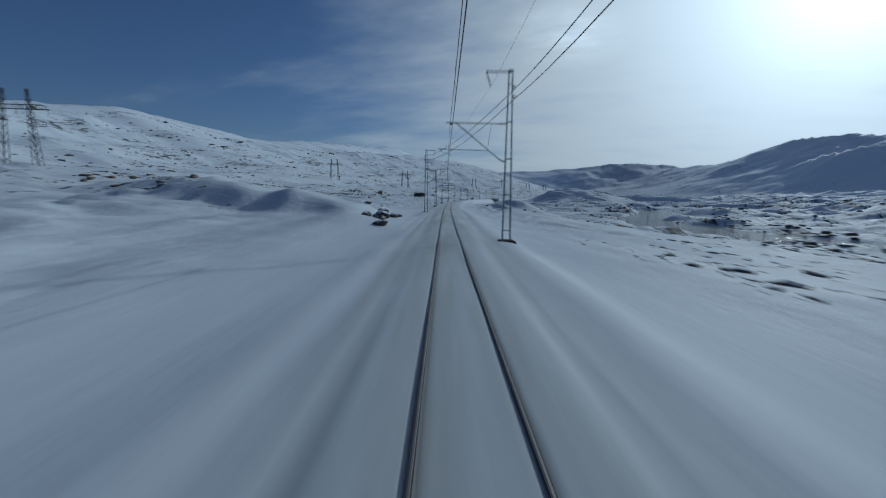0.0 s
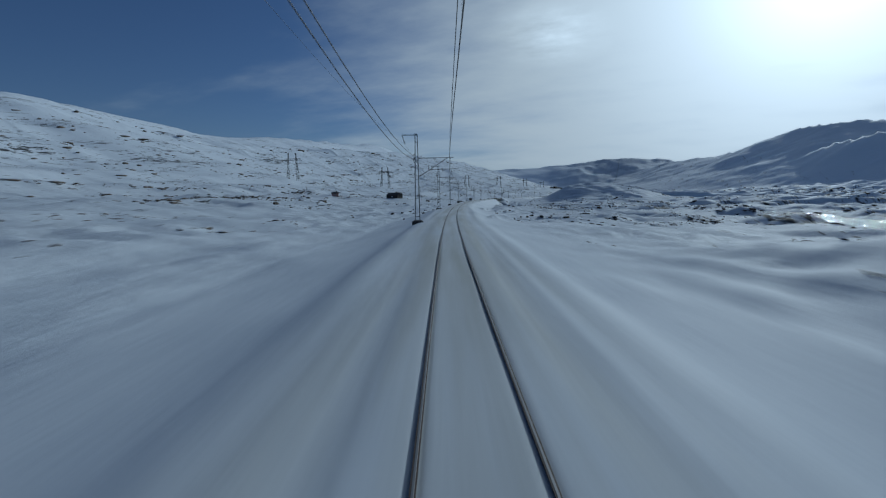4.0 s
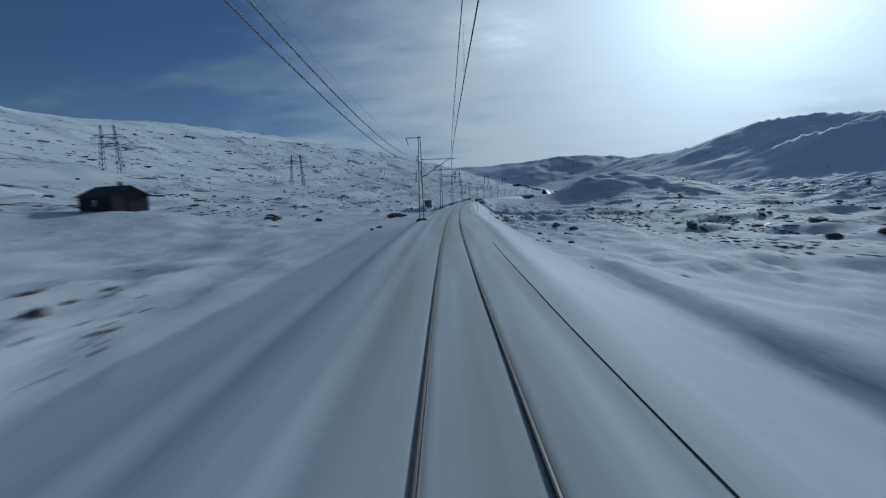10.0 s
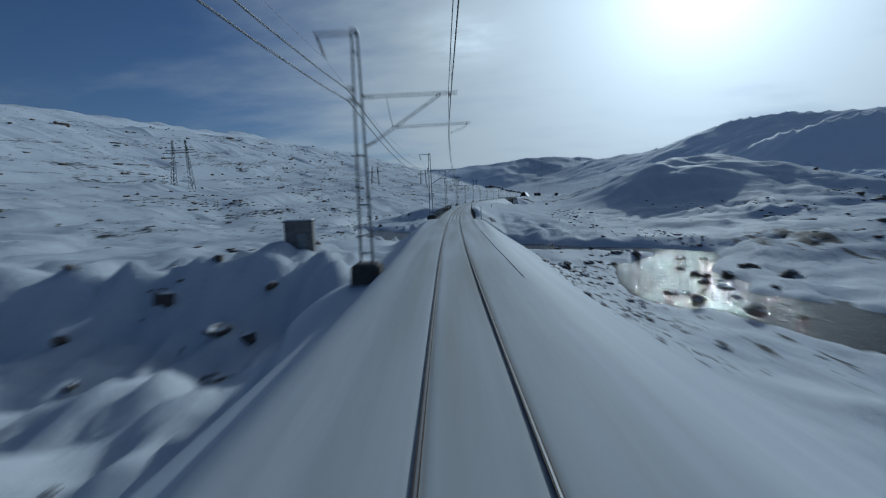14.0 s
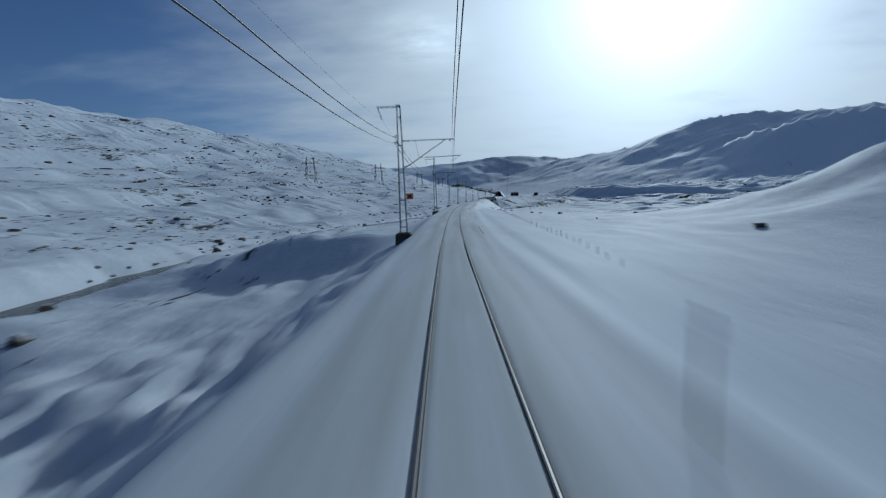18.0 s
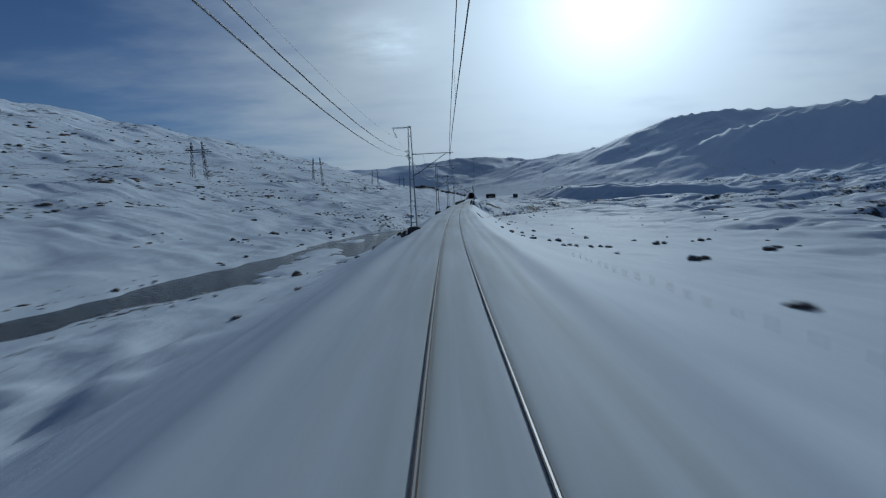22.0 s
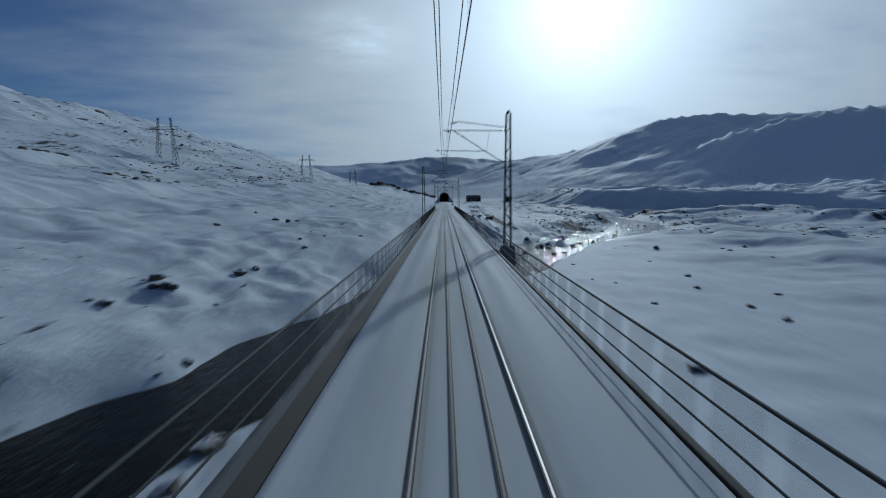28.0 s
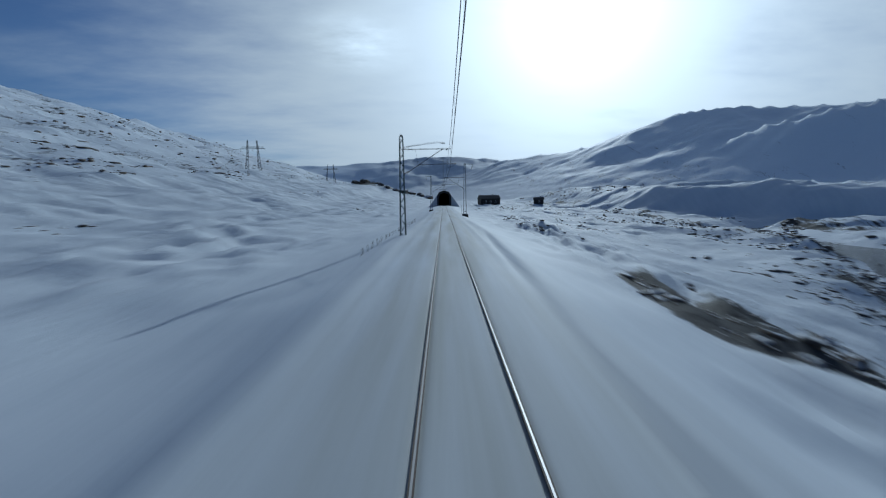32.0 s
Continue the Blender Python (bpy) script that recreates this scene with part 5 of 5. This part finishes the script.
cable(781, 794, 2.6)


# ---- ridge of fresh snow thrown up by the plough ----
def snow_ridge(s0, s1, l, h):
    verts, faces = [], []
    ss = along(s0, s1, 1.0)
    for i, s in enumerate(ss):
        q = l + 0.12 * math.sin(s / 9.0)
        k = h * min(1, 4 * i / len(ss), 4 * (1 - i / (len(ss) - 1))) * (0.75 + 0.5 * float(perlin(np.array(s / 3.0), np.array(0.5), 87)))
        z = float(height(s, q)) - 0.04
        for u, w in ((-0.16, -1.2), (-0.07, 0.6), (0.01, 1.0), (0.08, 0.6), (0.14, -1.2)):
            x, y = place(s, q + u)
            verts.append((float(x), float(y), z + 0.035 + w * k))
    for i in range(len(ss) - 1):
        for k in range(4):
            faces.append((i * 5 + k, i * 5 + k + 1, i * 5 + k + 6, i * 5 + k + 5))
    tagged(new("snow_ridge", Shape().add(verts, faces, True).mesh("snow_ridge", FRESH)), "narrow bright band of glazed ploughed snow beside the rails", "snow ridge")


FRESH = plain("fresh_ploughed_snow", (0.68, 0.70, 0.73), 0.6, 0, 0.08, 2.0, 0.4, 0.03)
snow_ridge(749, 778, 2.45, 0.035)
snow_ridge(788, 812, 2.5, 0.03)


# ---- rocks ----
LEDGE = [(1806 + 9 * math.sin(i), -122 + i * 11.0, 6.5 + 1.5 * math.sin(i * 2.3)) for i in range(10)]
def rock_mesh(seed, fine=2):
    rng = random.Random(seed)
    bm = bmesh.new()
    bmesh.ops.create_icosphere(bm, subdivisions=fine, radius=1.0)
    off = Vector((rng.uniform(-50, 50), rng.uniform(-50, 50), rng.uniform(-50, 50)))
    sx, sy, sz = rng.uniform(0.8, 1.4), rng.uniform(0.7, 1.1), rng.uniform(0.55, 0.95)
    for v in bm.verts:
        d = 1 + 0.55 * noise.noise(v.co * 1.1 + off) + 0.35 * noise.noise(v.co * 2.7 + off)
        v.co = Vector((v.co.x * sx, v.co.y * sy, v.co.z * sz)) * d
    me = bpy.data.meshes.new("boulder")
    bm.to_mesh(me)
    bm.free()
    me.materials.append(ROCK)
    return me


ROCKS = [rock_mesh(i) for i in range(9)]
STONES = [rock_mesh(i + 20, 1) for i in range(9)]


def joined_rocks(spots, seed, label):
    """Stones too many to count, as one mesh; each spot gives length, offset, size and lift."""
    r = random.Random(seed)
    shape = Shape()
    for s, l, size, lift in spots:
        me = ROCKS[r.randrange(9)]
        m = stand(s, l, float(height(s, l)) + lift * size, r.uniform(0, 360)) @ pose(0, 0, 0, r.uniform(-12, 12), r.uniform(-12, 12), 0) @ Matrix.Diagonal((size * r.uniform(0.8, 1.3), size, size * r.uniform(0.7, 1.1), 1))
        shape.add([m @ v.co for v in me.vertices], [tuple(q.vertices) for q in me.polygons])
    tagged(new("scattered_rocks", shape.mesh("scattered_rocks", ROCK)), label, "rocks", kind="stuff")


def boulder(s, l, size, rng, label="dark boulder breaking through the snow", lift=0.1):
    z = float(height(s, l))
    ob = new("boulder", ROCKS[rng.randrange(9)])
    ob.matrix_world = stand(s, l, z + lift * size, rng.uniform(0, 360)) @ pose(0, 0, 0, rng.uniform(-12, 12), rng.uniform(-12, 12), 0) @ Matrix.Diagonal((size * rng.uniform(0.8, 1.3), size, size * rng.uniform(0.7, 1.1), 1))
    return tagged(ob, label, "boulder", "boulders in the snow")


rng = random.Random(5)


# the ones that stand out, stretch by stretch
def boulders(*spots):
    for s, l, size in spots:
        boulder(s, l, size, rng, "dark weathered boulder with snow on its top", 0.15)


boulders((49.5, -7.3, 0.6), (51, -8.2, 0.4), (70, -10.3, 0.7), (72.5, -10.1, 0.6), (80, -12, 0.6), (84, -11.6, 0.5), (90, -16, 0.5), (95, -14, 0.4), (152, 15.5, 0.7), (149, 18, 0.5), (147, 25, 0.6), (146, 28, 0.5), (158, 13.5, 0.5))
boulders((264, 28.5, 0.8), (259, 17.9, 0.35), (261, 21.7, 0.45), (260, 23.5, 0.35), (291, 23.3, 0.6), (292, 26, 0.45), (300, 31, 0.5), (289, 12.1, 0.4), (266, 17.1, 0.3), (251, -25.3, 0.35), (245, -22.3, 0.3), (251, -11.8, 0.25), (291, -14.5, 0.4), (275, -18.5, 0.5), (282, -16.8, 0.35), (286, -15.5, 0.35), (279, -10, 0.45), (329, -57.5, 1.0), (331, -60, 0.7), (333, -66, 0.9), (489, 60.4, 1.6), (457, 81.5, 1.6), (297, 51, 0.6), (249, 13.6, 0.25), (466, 25, 1.0), (261, -26.6, 0.7), (255, -27, 0.6), (257, -25.5, 0.7), (259, -29, 0.4), (302, -12.6, 0.4), (307, -13.4, 0.45), (311, -11.7, 0.5), (313, -12.4, 0.35), (316, -10.2, 0.6), (317, -19.7, 0.65), (318, -12.7, 0.5), (320, -18.8, 0.4), (323, -16.9, 0.5), (329, -15, 0.4), (334, -21, 0.5), (318, 16.2, 0.45), (314, 11.6, 0.4), (316, 14.6, 0.35), (321, 18.5, 0.5), (326, 19, 0.6), (330, 15, 0.5), (336, 17.5, 0.5))
boulders((448, -32.5, 1.0), (454, -26.3, 0.8), (446, -31.4, 0.5), (435, -11, 0.5), (431, -11.4, 0.4), (457, 21.7, 0.7), (437, 14.3, 0.45), (440, 18.3, 0.5), (455, 16, 0.5), (455, 70, 1.4), (470, 22, 0.8), (478, 84, 2.2), (500, 62, 1.6), (520, 17, 0.5), (523, 15, 0.7), (534, 24, 0.6), (535, -21, 0.5), (539, -12, 0.7), (546, -26, 0.5), (548, 36, 0.9), (552, -10, 0.6), (553, -33, 0.6), (556, 30, 1.1), (558, -17, 0.6), (560, 24, 0.8), (560, 48, 1), (562, -24, 0.7), (570, -16.5, 0.6))
boulders((571, -18, 0.9), (574, 42, 1.2), (580, 40, 0.9), (590, 34, 0.9), (716, 34, 0.9), (804, 30.1, 0.9), (787, 19.5, 0.5), (790, 22, 0.4), (834, 62, 1.2), (763, -20.5, 0.5), (767, -24, 0.5), (771, -19, 0.4))
boulders((800, -9.5, 0.7), (806, -11, 0.5), (836, 17.5, 0.6), (871, 30.6, 0.9), (872, 32.5, 0.6), (895, 56, 1.1), (897, 58.5, 0.7), (922, 57.7, 0.8), (925, 61, 0.6), (908, 41.5, 0.7), (910, 44, 0.5), (898, 27, 0.45), (899, 28.6, 0.4), (917, 40.3, 0.5), (886, 18.5, 0.4), (873, -6.6, 0.7), (854, -20.7, 0.5), (867, -19.4, 0.5), (880, 24, 0.4), (884, 17, 0.5), (888, 20, 0.5), (890, 23, 0.6), (893, 27, 0.5), (895, 14, 0.6), (900, 10.6, 0.7), (900, 18, 0.5), (907, 9.4, 0.4), (907, 21, 0.7), (915, 17, 0.4), (923, 31, 0.7))
boulders((1192, 28.8, 0.8), (1205, 32.7, 0.45), (1207, 27, 0.6), (1210, 24.9, 0.6), (1185, 20.2, 0.4), (1179, 19.7, 0.5), (980, 16.9, 0.55), (981, 17.8, 0.35), (1022, 22, 0.6), (1024, 21, 0.4), (1021, 23.5, 0.4), (953, 11, 0.35), (997, 36, 0.4), (1103, -31.7, 1.0), (1105, -30.2, 0.5), (1138, -52.6, 0.7), (1069, 19.4, 0.7), (1092, 39.2, 0.5), (1085, 38.5, 0.5), (1161, 59.9, 0.8), (1116, 44.2, 0.6), (1147, 179, 2.4), (1180, 9, 0.5), (1186, 18, 0.5), (1188, 12, 0.6), (1192, 15, 0.7), (1198, 14, 0.5), (1205, 18, 0.7), (1212, 15, 0.6), (1220, 20, 0.8))
crag = random.Random(8)
for s, l, size in ((57.5, -8.4, 1.2), (56.2, -10.2, 0.7), (61.0, -7.6, 0.55), (62.2, -7.1, 0.5), (63.8, -6.9, 0.45), (43.9, -6.8, 0.65)):
    boulder(s, l, size, crag, "brown angular boulder jutting out of the drifted snow", 0.3)
block = new("boulder", rock_mesh(41, 3))
block.matrix_world = stand(461.6, -12.2, float(height(461.6, -12.2)) + 0.2, 18) @ Matrix.Diagonal((1.3, 0.9, 0.85, 1))
tagged(block, "long brown lichen-covered boulder lying in the snow", "boulder", "boulders in the snow")
block.data.materials[0] = BROWN_ROCK
CLUSTERS = []
for s, l, n in ((992, -63, 7), (996, -57, 6), (1030, -57, 8), (1046, -57, 6), (1048, -44, 7), (1066, -44, 8), (1090, -37, 6), (945, -67, 6), (971, -68, 7), (552, -20, 4), (560, -27, 4), (588, 22, 7), (596, 29, 7), (581, 17, 5)):
    CLUSTERS += [(s + rng.gauss(0, 3.2), l + rng.gauss(0, 2.2), 0.35 + 0.75 * rng.random() ** 2, 0.1) for i in range(n)]
joined_rocks(CLUSTERS, 31, "clusters of dark rocks above the river bank")
for s, l, size in LEDGE:
    ob = boulder(s, l, size, rng, "long dark rock ledge on the far terrace", 0.0)
BANK = []
for i in range(90):
    j = rng.choice((9, 10, 11, 12, 13, 14, 15, 16, 17, 18, 19, 20, 21, 22, 23, 24, 26, 27, 28, 29, 30, 31, 32, 33, 34))
    a, b, t = _river[j], _river[j + 1], rng.random()
    way = (b[:2] - a[:2]) / np.hypot(*(b[:2] - a[:2]))
    q = rng.choice((-1, 1)) * (a[2] + rng.uniform(2.2, 6.0))
    BANK.append((a[0] + (b[0] - a[0]) * t - way[1] * q, a[1] + (b[1] - a[1]) * t + way[0] * q, 0.35 + 0.8 * rng.random() ** 2, 0.1))
for i in range(70):
    s = rng.uniform(695, 880)
    BANK.append((s, float(np.interp(s, _river[:, 0], _river[:, 1])) + rng.choice((-1, 1)) * rng.uniform(1.5, 4.5), 0.25 + 0.5 * rng.random() ** 2, 0.1))
for i in range(55):
    t = rng.random() ** 1.3
    s = 1168 + 190 * t
    BANK.append((s, float(np.interp(s, _river[31:, 0], _river[31:, 1])) + rng.uniform(-12, 12), 0.25 + 0.3 * rng.random() ** 2, 1.6))
joined_rocks(BANK, 32, "dark rocks strewn along the river banks")
for i in range(34):
    boulder(rng.uniform(880, 1165), 13 + 75 * rng.random() ** 1.5, 0.28 + 0.45 * rng.random() ** 2, rng, "small dark stone poking out of the level snow")
for i in range(18):
    boulder(rng.uniform(1035, 1175), -11 - 45 * rng.random() ** 1.3, 0.25 + 0.5 * rng.random() ** 2, rng, "small dark stone poking out of the level snow")
for i in range(26):
    s = 897 + i * 1.15 + rng.uniform(-0.4, 0.4)
    lump = boulder(s, 4.9 + rng.uniform(-0.3, 0.3), 0.09 + 0.07 * rng.random(), rng, "lump of dark ballast on the snowy bank")
    lump.name = "ballast_lump"
    tagged(lump, "lump of dark ballast on the snowy bank", "ballast", "lumps of ballast")
for i in range(24):
    t = rng.random()
    size = 0.35 + 0.5 * rng.random()
    boulder(1136 + 62 * t, 11 + 40 * t + rng.uniform(-7, 7), size, rng, "wet dark stone in the shallow river", 0.85 / size)
for i in range(14):
    t = rng.random()
    size = 0.4 + 0.5 * rng.random()
    boulder(552 + 50 * t, 26 + 17 * t * t + rng.uniform(-4, 4), size, rng, "wet dark stone in the shallow river", 0.85 / size)
count = 0
LOOSE = []
while count < 90:
    s, l = rng.uniform(20, 1400), rng.choice((-1, 1)) * (9 + rng.random() ** 1.6 * 110)
    d, hw, _ = river_near(np.array(s), np.array(l))
    if 0 < l < 40 and s < 150:
        continue
    if float(d) < float(hw) + 4 or float(bare(np.array(s), np.array(l))) < rng.uniform(-0.2, 0.45):
        continue
    if float(perlin(np.array(s / 30.0), np.array(l / 18.0), 71)) < -0.05:
        continue
    LOOSE.append((s, l, 0.22 + rng.random() ** 2.5 * 0.9, 0.1))
    count += 1
joined_rocks(LOOSE, 33, "single dark stones breaking through the snow")


def scree(n, seed, s_range, l_range, size, label, left=0.55, need=0.42, kinds=ROCKS):
    """Countless small rocks joined into one mesh."""
    r = np.random.RandomState(seed)
    base = [np.array([v.co[:] for v in me.vertices]) for me in kinds]
    tri = [np.array([p.vertices[:] for p in me.polygons]) for me in kinds]
    s = r.uniform(*s_range, n * 6)
    sign = np.where(r.rand(n * 6) < left, -1, 1)
    l = sign * (l_range[0] + (l_range[1] - l_range[0]) * r.rand(n * 6) ** 1.5)
    d, hw, _ = river_near(s, l)
    keep = (d > hw + 2) & (fbm(s / 60.0, l / 22.0, 4, 81) * 0.55 + bare(s, l) * 0.9 > need + 0.3 * r.rand(n * 6))
    s, l = s[keep][:n], l[keep][:n]
    z = height(s, l)
    x, y = place(s, l)
    grow = np.interp(np.abs(l), [10, 100, 500], size)
    V, F, k = [], [], 0
    for i in range(len(s)):
        j = r.randint(9)
        a = r.uniform(0, 6.28)
        q = grow[i] * (0.4 + 1.3 * r.rand() ** 2.5)
        v = base[j] * (q * r.uniform(0.9, 2.2), q, q * r.uniform(0.5, 0.9))
        a = math.radians(float(heading(s[i]))) + math.pi / 2 + r.normal(0, 0.5)
        ca, sa = math.cos(a), math.sin(a)
        V.append(np.stack([v[:, 0] * ca - v[:, 1] * sa + x[i], v[:, 0] * sa + v[:, 1] * ca + y[i], v[:, 2] + z[i]], -1))
        F.append(tri[j] + k)
        k += len(v)
    V, F = np.concatenate(V), np.concatenate(F)
    me = bpy.data.meshes.new("scattered_rocks")
    me.vertices.add(len(V)); me.vertices.foreach_set("co", V.ravel())
    me.loops.add(F.size); me.loops.foreach_set("vertex_index", F.ravel())
    me.polygons.add(len(F)); me.polygons.foreach_set("loop_start", np.arange(0, F.size, 3)); me.polygons.foreach_set("loop_total", np.full(len(F), 3))
    me.update(calc_edges=True)
    me.materials.append(ROCK)
    tagged(new("scattered_rocks", me), label, "rocks", kind="stuff")


scree(9000, 3, (0, 1500), (9, 170), (0.28, 0.62, 1.2), "scattered small dark rocks breaking through the snow")
scree(1100, 6, (1183, 1460), (8, 110), (0.2, 0.5, 1.0), "small dark rocks strewn over the snow beyond the bridge", 0.1, 0.3)
scree(900, 7, (430, 600), (10, 90), (0.2, 0.5, 1.0), "small dark rocks and turf on the river flat", 0.1, 0.3)
scree(4200, 4, (100, 2300), (120, 560), (0.4, 0.9, 2.0), "far dark rocks strewn over the snowy slopes", kinds=STONES)
scree(12000, 9, (0, 1420), (8.5, 90), (0.13, 0.34, 0.6), "small stones and tussocks poking through the snow crust", 0.5, 0.36, STONES)
